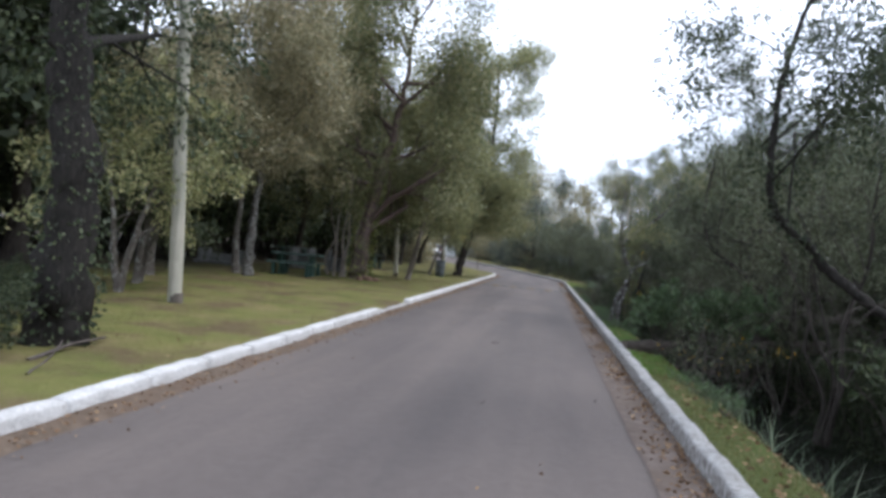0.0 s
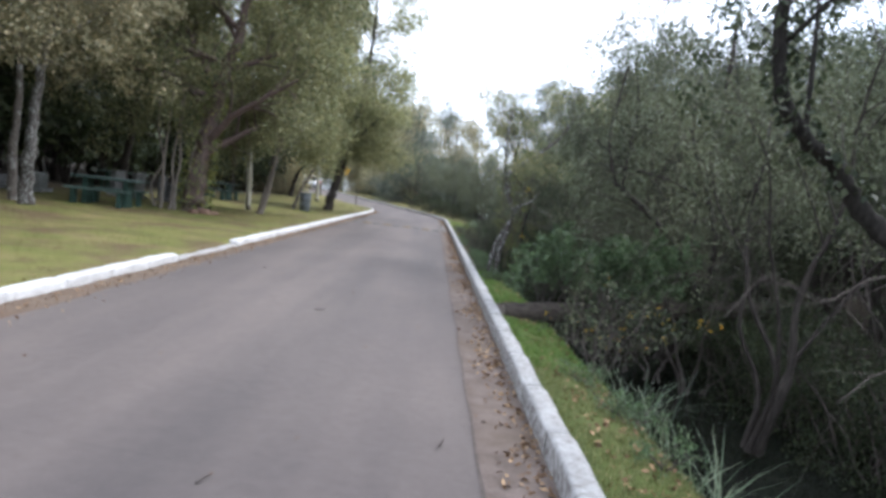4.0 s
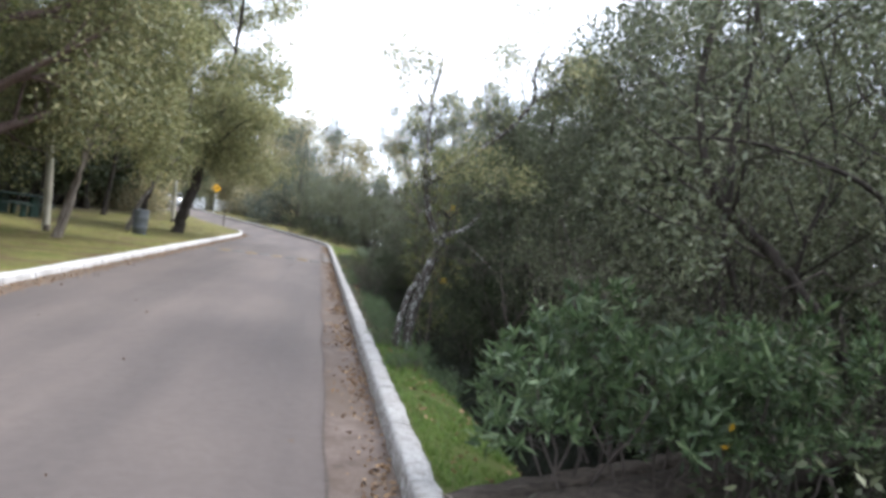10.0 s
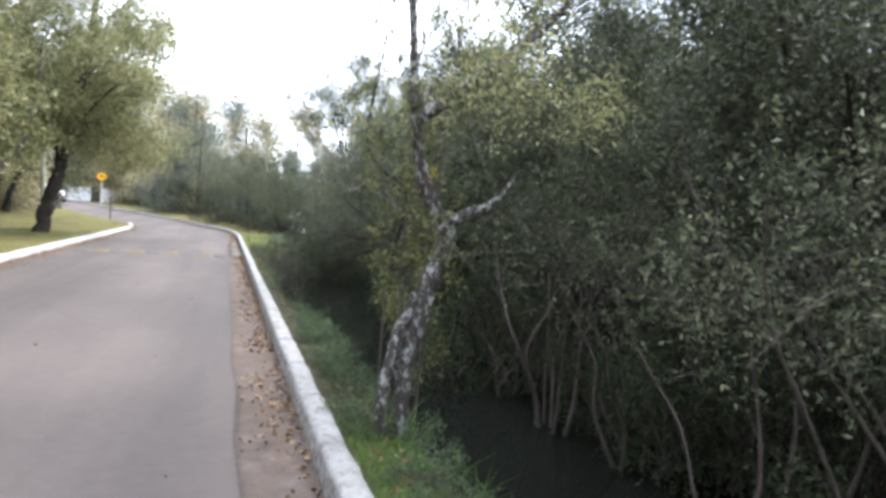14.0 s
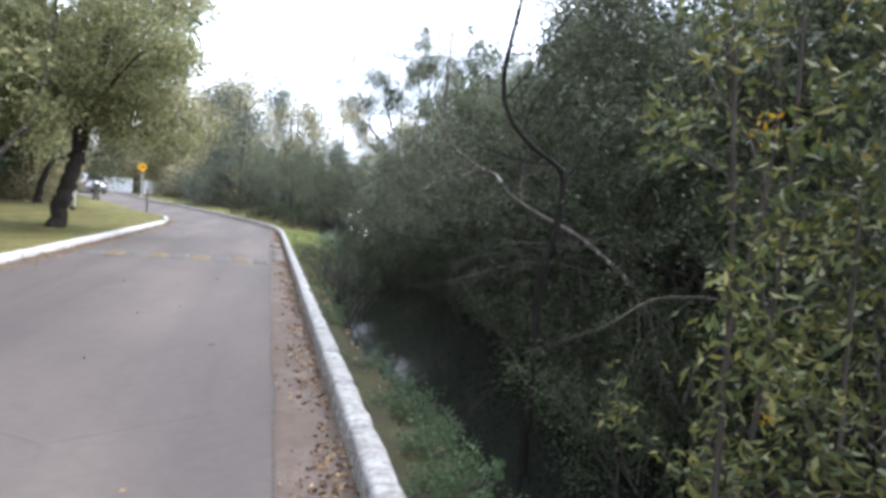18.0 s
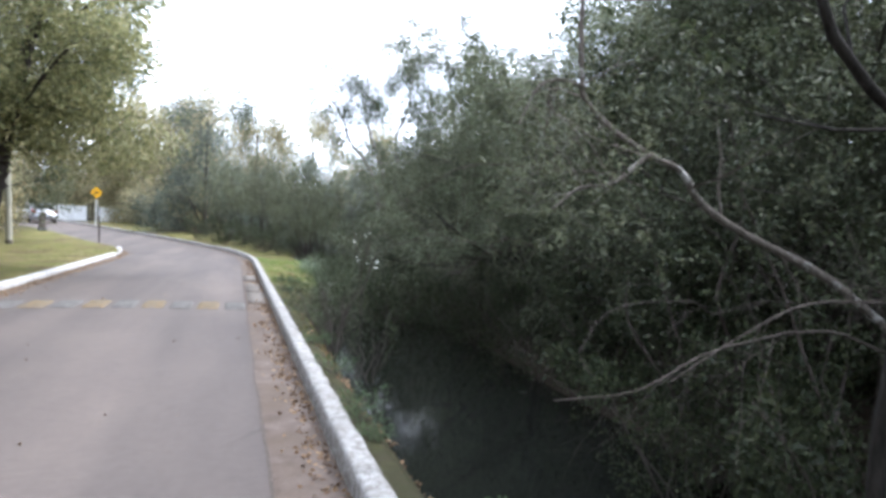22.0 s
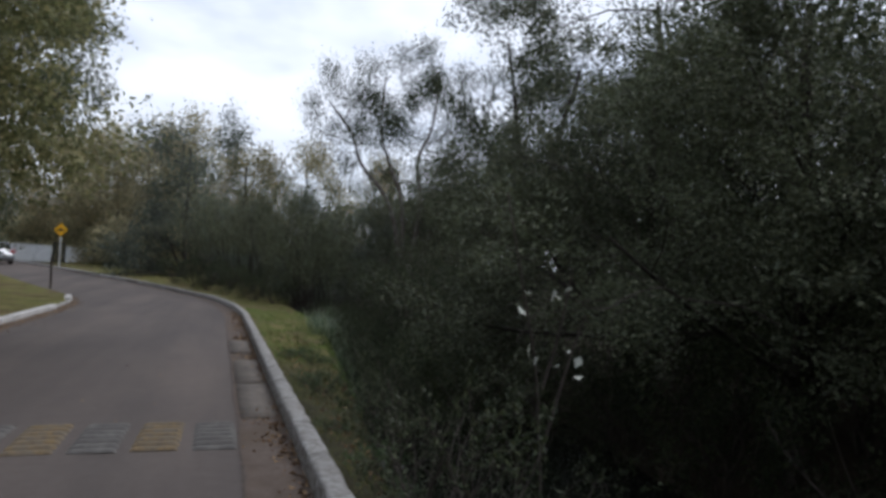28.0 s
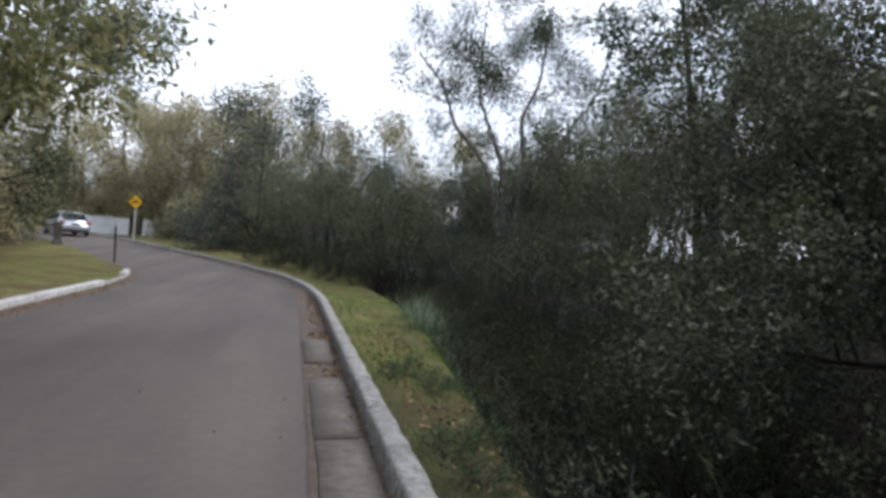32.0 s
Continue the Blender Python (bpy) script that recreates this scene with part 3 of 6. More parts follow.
def kerb_mesh(seed, width, top, length, material, chipped, face):
    """One length of kerb: a rounded, lumpy concrete section."""
    sec = [(0.0, -0.12), (-0.004, 0.0), (0.003, top - 0.026), (0.011, top - 0.007), (0.030, top), (width * 0.6, top + 0.003), (width - 0.028, top - 0.002), (width - 0.009, top - 0.014), (width, top - 0.05), (width, -0.12)]
    rings = 9
    v = []
    for i in range(rings):
        t = i / (rings - 1)
        y = (t - 0.5) * length
        shrink = 0.008 if i in (0, rings - 1) else 0.0
        for x, z in sec:
            nx = noise.noise((x * 9 + seed * 7, y * 5.0, z * 9)) * 0.010 * chipped
            nz = noise.noise((x * 9 + seed * 3, y * 5.0, z * 9 + 4)) * 0.010 * chipped
            live = 1.0 if z > 0.03 else 0.2
            cx = width / 2
            v.append((cx + (x - cx) * (1 - shrink * 4) + nx * live, y, z - (shrink if z > 0.05 else 0) + nz * live))
    n = len(sec)
    q = [(i * n + j, (i + 1) * n + j, (i + 1) * n + j + 1, i * n + j + 1) for i in range(rings - 1) for j in range(n - 1)]
    last = (rings - 1) * n
    q += [(0, 1, 8, 9), (1, 2, 7, 8), (2, 3, 6, 7), (3, 4, 5, 6)]
    q += [(last + 9, last + 8, last + 1, last), (last + 8, last + 7, last + 2, last + 1), (last + 7, last + 6, last + 3, last + 2), (last + 6, last + 5, last + 4, last + 3)]
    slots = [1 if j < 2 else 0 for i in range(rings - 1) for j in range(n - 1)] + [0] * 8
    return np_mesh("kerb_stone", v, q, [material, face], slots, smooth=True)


def build_kerbs():
    rng = random.Random(5)
    span = 0.95
    kinds = {}
    for key, top, mat in (("right", 0.135, M_KERB_R), ("left", 0.135, M_KERB_L), ("low", 0.055, M_KERB_BARE), ("far", 0.135, M_KERB_BARE)):
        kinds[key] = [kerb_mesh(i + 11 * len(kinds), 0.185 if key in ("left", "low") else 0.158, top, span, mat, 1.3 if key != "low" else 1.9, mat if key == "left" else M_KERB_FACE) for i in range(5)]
    runs = (("kerb_right", xr, 1, "whitewashed concrete kerb, worn and chipped, along the creek side"), ("kerb_left", xl, -1, "whitewashed concrete kerb along the lawn, broken and sunken in places"))
    for name, edge, side, label in runs:
        kerb = thing(name, label, "kerb", kind="structure")
        y = -13.0
        while y < (100 if side > 0 else 50.4):
            dx, dy = edge(y + 0.45) - edge(y - 0.45), 0.9
            ln = math.hypot(dx, dy)
            kind = "right" if y < 21 else "far"
            if side < 0:
                kind = "low" if 14.9 < y < 18.0 or 45.2 < y < 48.3 else "left"
            mesh = rng.choice(kinds[kind])
            # the section's face looks to the road
            turn = math.atan2(-dx, dy)
            m = Matrix.Translation((edge(y), y, rise(y))) @ Matrix.Rotation(turn if side > 0 else turn + math.pi, 4, "Z")
            m = m @ pose(0, 0, 0, rng.uniform(-0.25, 0.25), rng.uniform(-0.8, 0.8), rng.uniform(-0.35, 0.35))
            part("kerb_stone", mesh, kerb, "", m)
            y += span * dy / ln


def build_water():
    pts = []
    ys = [-40 + 2.0 * i for i in range(49)]
    for y in ys:
        b = along(BANK, y) + xr(y)
        pts += [(b + 0.2, y, -0.80), (b + 2.0, y, -0.80), (b + 4.4, y, -0.80)]
    q = [(i * 3 + j, i * 3 + j + 1, i * 3 + j + 4, i * 3 + j + 3) for i in range(len(ys) - 1) for j in range(2)]
    thing("water", "still dark creek water that mirrors the sky and branches", "water", kind="structure", data=np_mesh("water", pts, q, [M_WATER], smooth=True))


build_ground()
build_road()
build_kerbs()
build_water()


# ---- plants ----
def bend_line(rng, start, way, length, n, wiggle, lift):
    """A wandering branch from start, that turns up or down on its way."""
    p, d = np.array(start, float), np.array(way, float)
    d /= np.linalg.norm(d)
    out = [p.copy()]
    for _ in range(n):
        d = d + rng.normal(size=3) * wiggle + np.array([0, 0, lift])
        d /= np.linalg.norm(d)
        p = p + d * length / n
        out.append(p.copy())
    return np.array(out)


def side_way(rng, d, angle):
    """A way that leaves d by the angle, to a random side."""
    s = np.cross(d, rng.normal(size=3))
    s /= np.linalg.norm(s) + 1e-9
    return d * math.cos(angle) + s * math.sin(angle)


def grow(rng, line, radius, levels, wood, ends, twigs=True):
    """Branches upon branches. levels: for each, (count, length, from, angle, wiggle, lift)."""
    if not levels:
        ends.append(line)
        return
    count, length, begin, angle, wiggle, lift = levels[0]
    n = len(line) - 1
    for i in range(count):
        t = begin + (1 - begin) * ((i + rng.uniform(0.2, 0.95)) / count) ** 0.85
        k = min(n - 1, int(t * n))
        at = line[k] + (line[k + 1] - line[k]) * (t * n - k)
        d = line[k + 1] - line[k]
        d = d / (np.linalg.norm(d) + 1e-9)
        ln = length * rng.uniform(0.65, 1.25) * (1.15 - 0.45 * t)
        child = bend_line(rng, at, side_way(rng, d, angle * rng.uniform(0.7, 1.25)), ln, 3 if len(levels) > 1 else 1, wiggle, lift)
        r = radius * (1 - 0.7 * t) * 0.46
        if twigs or len(levels) > 1:
            wood.append((child, np.linspace(r, r * 0.35, len(child)), 6 if r > 0.05 else 4 if r > 0.03 else 3))
        grow(rng, child, r, levels[1:], wood, ends, twigs)


def leaves_on(rng, ends, each, spread, length, width, droop=0.0, outer=0.25):
    """Leaves along the outer part of the last twigs."""
    at, way = [], []
    for line in ends:
        n = len(line) - 1
        t = rng.uniform(outer, 1.0, each) * n
        k = np.minimum(t.astype(int), n - 1)
        p = line[k] + (line[k + 1] - line[k]) * (t - k)[:, None]
        d = line[k + 1] - line[k]
        d = d / (np.linalg.norm(d, axis=1)[:, None] + 1e-9)
        at.append(p + rng.normal(size=(each, 3)) * spread)
        way.append(d * 0.6 + rng.normal(size=(each, 3)) * 0.7 - np.array([0, 0, droop]))
    return leaf_quads(rng, np.concatenate(at), np.concatenate(way), length, width)


def tree(seed, trunks, levels, leaf, bark, foliage, label, category="tree", place=None, group="", names=("trunk", "crown"), name="tree", moss=None, leaf2=None, twigs=True, clear_x=None, low=None):
    """A tree or shrub. trunks: (points, radius at base, radius at top). leaf: (count a twig, spread, length, width, droop)."""
    rng = np.random.default_rng(seed)
    wood, ends = [], []
    for points, r0, r1 in trunks:
        line = np.array(smooth_line(points, 8 if r0 > 0.04 else 3))
        line[1:-1] += rng.normal(size=(len(line) - 2, 3)) * r0 * 0.10
        radii = r0 + (r1 - r0) * np.linspace(0, 1, len(line)) ** 0.8
        radii[:3] *= np.array([1.25, 1.12, 1.04])
        wood.append((line, radii * rng.uniform(0.90, 1.10, len(line)), 14 if r0 > 0.04 else 5))
        grow(rng, line, r0, levels, wood, ends, twigs)
        if len(levels) > 1:
            ends.append(line[-max(4, len(line) // 3):])
    if clear_x is not None:
        # nothing hangs over the path within reach
        own = place.translation
        keep = lambda line: line[:, 0].min() + own.x > clear_x or line[:, 2].min() + own.z > 2.7
        wood = [w for w in wood if w[1][0] > 0.05 or keep(w[0])]
        ends = [line for line in ends if keep(line)]
    if low is not None:
        wood = [w for w in wood if len(w[0]) > 4 or w[0][:, 2].min() > low]
        ends = [line for line in ends if line[:, 2].min() > low]
    ob = thing(name, label, category, place, group)
    if leaf is None:
        v, q = join([tube(*w) for w in wood[len(trunks):]])
        tagged(part("twig_spray", np_mesh("twig_spray", v, q, [bark], smooth=True), ob), kind="stuff")
        wood = wood[:len(trunks)]
    v, q = join([lumpy_tube(rng, *w) if w[2] == 14 else tube(*w) for w in wood])
    part(names[0], np_mesh(names[0], v, q, [bark], smooth=True), ob)
    if leaf:
        v, q = leaves_on(rng, ends, *leaf)
        part(names[1], np_mesh(names[1], v, q, [foliage]), ob)
    if leaf2:
        n, mat, kind = leaf2
        pick = [ends[i] for i in rng.choice(len(ends), max(1, int(len(ends) * n)), replace=False)]
        v, q = leaves_on(rng, pick, *leaf)
        tagged(part(kind, np_mesh(kind, v, q, [mat]), ob), kind="stuff")
    if moss:
        n, size = moss
        at = np.concatenate([rng.choice(line, max(1, n // len(ends) + 1)) for line in ends])
        v, q = leaf_quads(rng, at + rng.normal(size=(len(at), 3)) * 0.03, np.tile([0, 0, -1.0], (len(at), 1)) + rng.normal(size=(len(at), 3)) * 0.2, size, 0.005)
        part("hanging_moss", np_mesh("hanging_moss", v, q, [M_MOSS]), ob, "grey-green strands of hanging moss")
    return ob


def spot(x, y, turn=0.0, size=1.0, sink=0.05, z=None, tall=1.0):
    return Matrix.Translation((x, y, (gz(x, y) if z is None else z) - sink)) @ Matrix.Rotation(radians(turn), 4, "Z") @ Matrix.Diagonal((size, size, size * tall, 1))


def shrub(seed, stems, height, reach, leaf, bark, foliage, label, levels=None, **more):
    """Many stems from one foot."""
    rng = random.Random(seed)
    trunks = []
    for i in range(stems):
        a = i * 6.283 / stems + rng.uniform(-0.4, 0.4)
        out = reach * rng.uniform(0.35, 1.0)
        h = height * rng.uniform(0.7, 1.05)
        bent = lambda: rng.uniform(-0.045, 0.045) * height
        pts = [(0.08 * math.cos(a), 0.08 * math.sin(a), 0), (out * 0.18 * math.cos(a) + bent(), out * 0.18 * math.sin(a) + bent(), h * 0.2), (out * 0.35 * math.cos(a + 0.2) + bent(), out * 0.35 * math.sin(a + 0.2) + bent(), h * 0.4), (out * 0.55 * math.cos(a) + bent(), out * 0.55 * math.sin(a) + bent(), h * 0.6), (out * 0.75 * math.cos(a) + bent(), out * 0.75 * math.sin(a) + bent(), h * 0.8), (out * math.cos(a - 0.1), out * math.sin(a - 0.1), h)]
        trunks.append((pts, (0.024 * height / 3 + 0.006) * rng.uniform(0.7, 1.2), 0.005))
    levels = levels or [(6, height * 0.32, 0.2, 0.9, 0.16, 0.03), (5, height * 0.16, 0.2, 0.8, 0.2, 0.0)]
    more = {"category": "bush", "name": "bush", **more}
    return tree(seed, trunks, levels, leaf, bark, foliage, label, names=("wood", "foliage"), **more)


def scatter(source, places, rng, size=(0.85, 1.2), tall=(0.85, 1.15), sink=0.08, lower=None):
    """Copies of one plant, the first place for the plant itself."""
    for i, (x, y) in enumerate(places):
        m = spot(x, y, rng.uniform(0, 360), rng.uniform(*size), sink, None, rng.uniform(*tall) * (lower[1] if lower and y > lower[0] else 1.0))
        if i == 0:
            source.matrix_basis = m
        else:
            copy_thing(source, m)


def thicket():
    """The thicket on the far bank of the creek: shrubs in rows, finer ones in front."""
    rng = random.Random(21)
    fine = [(7, 1.0, 0.04, 1.0, 0.16, 0.0), (6, 0.5, 0.15, 0.85, 0.2, -0.02), (2, 0.26, 0.2, 0.8, 0.2, -0.02)]
    rough = [(7, 1.3, 0.06, 0.95, 0.16, 0.01), (7, 0.62, 0.2, 0.85, 0.2, -0.02)]
    group = "creek thicket"
    a = shrub(1, 6, 3.3, 1.5, (18, 0.036, 0.050, 0.019, 0.1), M_TWIG, M_LEAF_DARK, "dense dark green shrub with fine grey stems in the creek thicket", fine, group=group, low=1.9)
    b = shrub(2, 6, 2.8, 1.4, (9, 0.034, 0.045, 0.016, 0.1), M_TWIG, M_LEAF_GREY, "grey-green shrub of tangled dry stems in the creek thicket", [(8, 1.0, 0.04, 1.0, 0.2, 0.0), (7, 0.55, 0.1, 0.85, 0.26, -0.02), (3, 0.3, 0.15, 0.8, 0.26, -0.03)], group=group, low=1.7)
    c = shrub(3, 7, 4.4, 1.9, (26, 0.09, 0.080, 0.034, 0.2), M_BARK, M_LEAF_MID, "tall dark green shrub in the creek thicket", rough, group=group, twigs=False, low=1.4)
    d = shrub(4, 7, 4.0, 1.8, (26, 0.09, 0.078, 0.032, 0.1), M_BARK, M_LEAF_GREY, "tall grey-green shrub in the creek thicket", rough, group=group, twigs=False, low=1.4)
    e = shrub(5, 8, 1.3, 1.0, (30, 0.06, 0.044, 0.016, 0.1), M_TWIG, M_LEAF_DARK, "low dark shrub at the foot of the thicket", [(5, 0.45, 0.1, 0.9, 0.16, 0.0), (5, 0.25, 0.2, 0.85, 0.2, 0.0)], group=group, twigs=False)
    spots = {k: [] for k in range(5)}
    y = 2.0
    while y < 50:
        b0 = min(along(BANK, y), 4.0)
        creek = 20.5 < y < 36
        if not creek and not 5.5 < y < 13.2:
            spots[1 if 13 < y < 20 and rng.random() < 0.7 else 0].append((xr(y) + b0 + rng.uniform(2.1, 2.7), y + rng.uniform(-0.4, 0.4)))
        shift = 0.6 if 23.5 < y < 36 else 0.0
        spots[rng.choice((0, 1, 1) if y > 28 else (0, 0, 1))].append((xr(y) + b0 + shift + rng.uniform(3.4, 4.0), y + rng.uniform(-0.5, 0.5)))
        spots[4].append((xr(y) + b0 + shift + rng.uniform(2.9, 3.3), y + rng.uniform(-0.5, 0.5)))
        if y > 33:
            spots[4].append((xr(y) + b0 + rng.uniform(1.2, 1.6), y + rng.uniform(-0.5, 0.5)))
            spots[4].append((xr(y) + b0 + rng.uniform(1.8, 2.3), y + 0.8 + rng.uniform(-0.3, 0.3)))
        if y < 20:
            spots[4].append((xr(y) + b0 + rng.uniform(3.0, 3.4), y + 0.8 + rng.uniform(-0.3, 0.3)))
        y += 1.55
    spots[0] += [(3.1, 22.0), (3.4, 24.2), (2.9, 20.6), (3.6, 26.0)]
    spots[4] += [(2.6, 22.6), (2.9, 24.0), (3.1, 25.6)]
    y = 2.5
    while y < 60:
        b0 = min(along(BANK, y), 4)
        spots[rng.choice((2, 3))].append((xr(y) + b0 + rng.uniform(4.8, 5.8), y + rng.uniform(-0.6, 0.6)))
        spots[rng.choice((2, 3))].append((xr(y) + b0 + rng.uniform(7.0, 8.4), y + rng.uniform(-0.6, 0.6)))
        if y > 8:
            spots[rng.choice((2, 3))].append((xr(y) + b0 + rng.uniform(9.6, 11.0), y + rng.uniform(-0.6, 0.6)))
        y += 2.3
    spots[2] += [(6.9 + rng.uniform(-0.4, 0.4), 8.5 + 2.2 * i) for i in range(7)] + [(12.2 + rng.uniform(-0.6, 0.6), 9.0 + 2.4 * i) for i in range(7)]
    y = 50.0
    while y < 63:
        spots[3].append((xr(y) + rng.uniform(3.2, 4.0), y))
        spots[4].append((xr(y) + rng.uniform(1.5, 2.0), y + 0.7))
        y += 1.9
    # open water of the pool
    spots[4] = [p for p in spots[4] if not (26 < p[1] < 34.9 and p[0] < 3.4)]
    for kind, src in enumerate((a, b, c, d, e)):
        scatter(src, spots[kind], rng, (0.9, 1.1) if kind in (2, 3) else (0.85, 1.2), (0.95, 1.15) if kind in (2, 3) else (0.9, 1.2), lower=(36, 1.1 if kind in (2, 3) else 0.78))


def big_tree(seed, height, spread, leaf, bark, foliage, label, r0=0.2, clear=0.35, lean=(0.0, 0.0), counts=(9, 7, 5), **more):
    """A crown on one trunk that forks on the way up."""
    lx, ly = lean
    trunk = [(0, 0, -0.1), (lx * 0.3, ly * 0.3, height * clear * 0.6), (lx * 0.7, ly * 0.7, height * clear * 1.1), (lx, ly, height * 0.82)]
    levels = [(counts[0], spread * 0.85, clear / 0.82 * 0.8, 1.05, 0.13, 0.03), (counts[1], spread * 0.45, 0.25, 0.8, 0.2, 0.02), (counts[2], spread * 0.22, 0.25, 0.8, 0.2, -0.03)]
    return tree(seed, [(trunk, r0, r0 * 0.25)], levels, leaf, bark, foliage, label, **more)


def far_trees():
    """Trees that close the view behind the thicket, beyond the lawn and past the bend."""
    rng = random.Random(33)
    back = big_tree(50, 6.5, 2.8, (50, 0.22, 0.125, 0.055, 0.1), M_BARK, M_LEAF_DARK, "dark green tree behind the creek thicket", clear=0.08, counts=(12, 6, 4), twigs=False, group="trees behind the thicket")
    spots = [(x + rng.uniform(-0.6, 0.6), y) for y, x in zip(range(1, 62, 5), (10.5, 11.5, 9, 10, 9.5, 10, 11, 9.5, 9, 10, 9.5, 9, 11))]
    scatter(back, spots + [(7.3, 24.0), (7.7, 28.0), (7.5, 31.8), (8.2, 19.5), (8.6, 35.4), (6.0, 29.2), (6.4, 26.8)], rng, (0.85, 1.02), lower=(34, 1.05))
    near = big_tree(56, 5.6, 2.3, (95, 0.075, 0.046, 0.02, 0.1), M_BARK, M_LEAF_MID, "dark small-leaved tree that overtops the thicket", r0=0.11, clear=0.22, counts=(15, 9, 6), group="trees in the thicket")
    scatter(near, [(4.3, 27.5), (4.5, 31.4), (4.6, 33.8), (4.6, 25.8), (4.7, 18.6), (5.6, 22.6), (5.2, 29.6)], rng, (1.06, 1.14))
    # the dark leaf paints the wood's inner shade into these crowns
    wood = big_tree(51, 11, 3.8, (22, 0.26, 0.26, 0.12, 0.1), M_BARK, M_LEAF_DARK, "tree of the wood beyond the lawn, shade put into its dark leaf colour", clear=0.3, twigs=False, group="wood beyond the lawn")
    scatter(wood, [(-17, 11), (-12.6, 12.2), (-13.2, 15.5), (-15.5, 17), (-16.5, 24), (-15.5, 31), (-14.5, 37.5), (-16, 44), (-13.5, 50), (-18, 57), (-22, 20), (-22, 32), (-22, 46), (-24, 58)], rng, (0.9, 1.15))
    under = shrub(52, 7, 3.2, 2.0, (7, 0.18, 0.23, 0.11, 0.1), M_BARK, M_LEAF_DARK, "dark undergrowth shrub at the edge of the wood", [(6, 1.2, 0.1, 0.9, 0.16, 0.0), (6, 0.6, 0.2, 0.85, 0.2, 0.0)], group="undergrowth of the wood", twigs=False, name="undergrowth_shrub", category="undergrowth")
    spots = [(-14.0 - rng.uniform(0, 1.6), 8 + 1.7 * i) for i in range(29)] + [(-16.6 - rng.uniform(0, 1.5), 9 + 2.0 * i) for i in range(25)] + [(-19 - rng.uniform(0, 2), 11 + 3.0 * i) for i in range(16)] + [(-25 - rng.uniform(0, 3), 8 + 2.4 * i) for i in range(26)]
    scatter(under, spots, rng, (0.85, 1.35))
    # past the bend, behind the white walls; paler leaves stand in for haze
    hedge = big_tree(53, 8.6, 3.4, (62, 0.40, 0.19, 0.09, 0.1), M_BARK, M_LEAF_TAN, "olive and yellow-green tree behind the white walls", clear=0.05, counts=(15, 6, 4), twigs=False, group="trees past the bend")
    spots = [(-29, 92), (-25.5, 88), (-22, 90), (-18.5, 87), (-15, 89.5), (-12, 87), (-8.5, 84), (-6, 80), (-3.5, 77.5), (-8.8, 90), (-3, 85), (1, 79), (-33, 86), (-20, 96), (-13, 97), (-6, 95), (2, 90), (6, 82), (10, 74), (-36, 78), (-40, 70)]
    scatter(hedge, spots, rng, (0.85, 1.15))
    for x, y, size in ((-12.9, 57.5, 0.72), (-15.6, 61, 0.8), (-16, 53.5, 0.75), (-19, 58, 0.85)):
        copy_thing(hedge, spot(x, y, rng.uniform(0, 360), size))
    scrub = shrub(54, 7, 2.6, 1.9, (13, 0.17, 0.22, 0.09, 0.1), M_TWIG, M_LEAF_TAN, "pale olive scrub beside the road past the bend", [(6, 1.1, 0.1, 0.9, 0.16, 0.0), (6, 0.55, 0.2, 0.85, 0.2, 0.0)], group="scrub past the bend", twigs=False)
    scatter(scrub, [(-8.2, 80), (-6.0, 76.5), (-4.2, 72.5), (-7, 78), (-9.7, 85), (-5, 74.5), (-13.4, 62.5), (-15.4, 66), (-12.5, 59.5), (-16, 64)], rng, (0.75, 1.1))
    dark = big_tree(55, 8.8, 3.8, (66, 0.36, 0.165, 0.075, 0.1), M_BARK, M_LEAF_HAZE, "round-topped tree beside the bend, haze put into its blue-green leaves", clear=0.04, counts=(16, 6, 4), twigs=False, group="dark trees at the bend")
    scatter(dark, [(-2.6, 68.5), (0.6, 63), (3.2, 60), (1.6, 68), (5, 65), (6.5, 58.5), (8, 68), (-0.2, 73), (4.5, 72), (9, 62)], rng, (0.66, 0.84))
    for x, y, size in ((3.0, 55.5, 0.6), (6.2, 54, 0.55), (9.5, 56, 0.6)):
        copy_thing(dark, spot(x, y, rng.uniform(0, 360), size))
    dark.matrix_basis = spot(-2.6, 68.5, 20, 1.08)


thicket()
far_trees()


# ---- trees and shrubs with a place of their own ----
def at_ground(x, y, sink=0.08):
    return Matrix.Translation((x, y, gz(x, y) - sink))


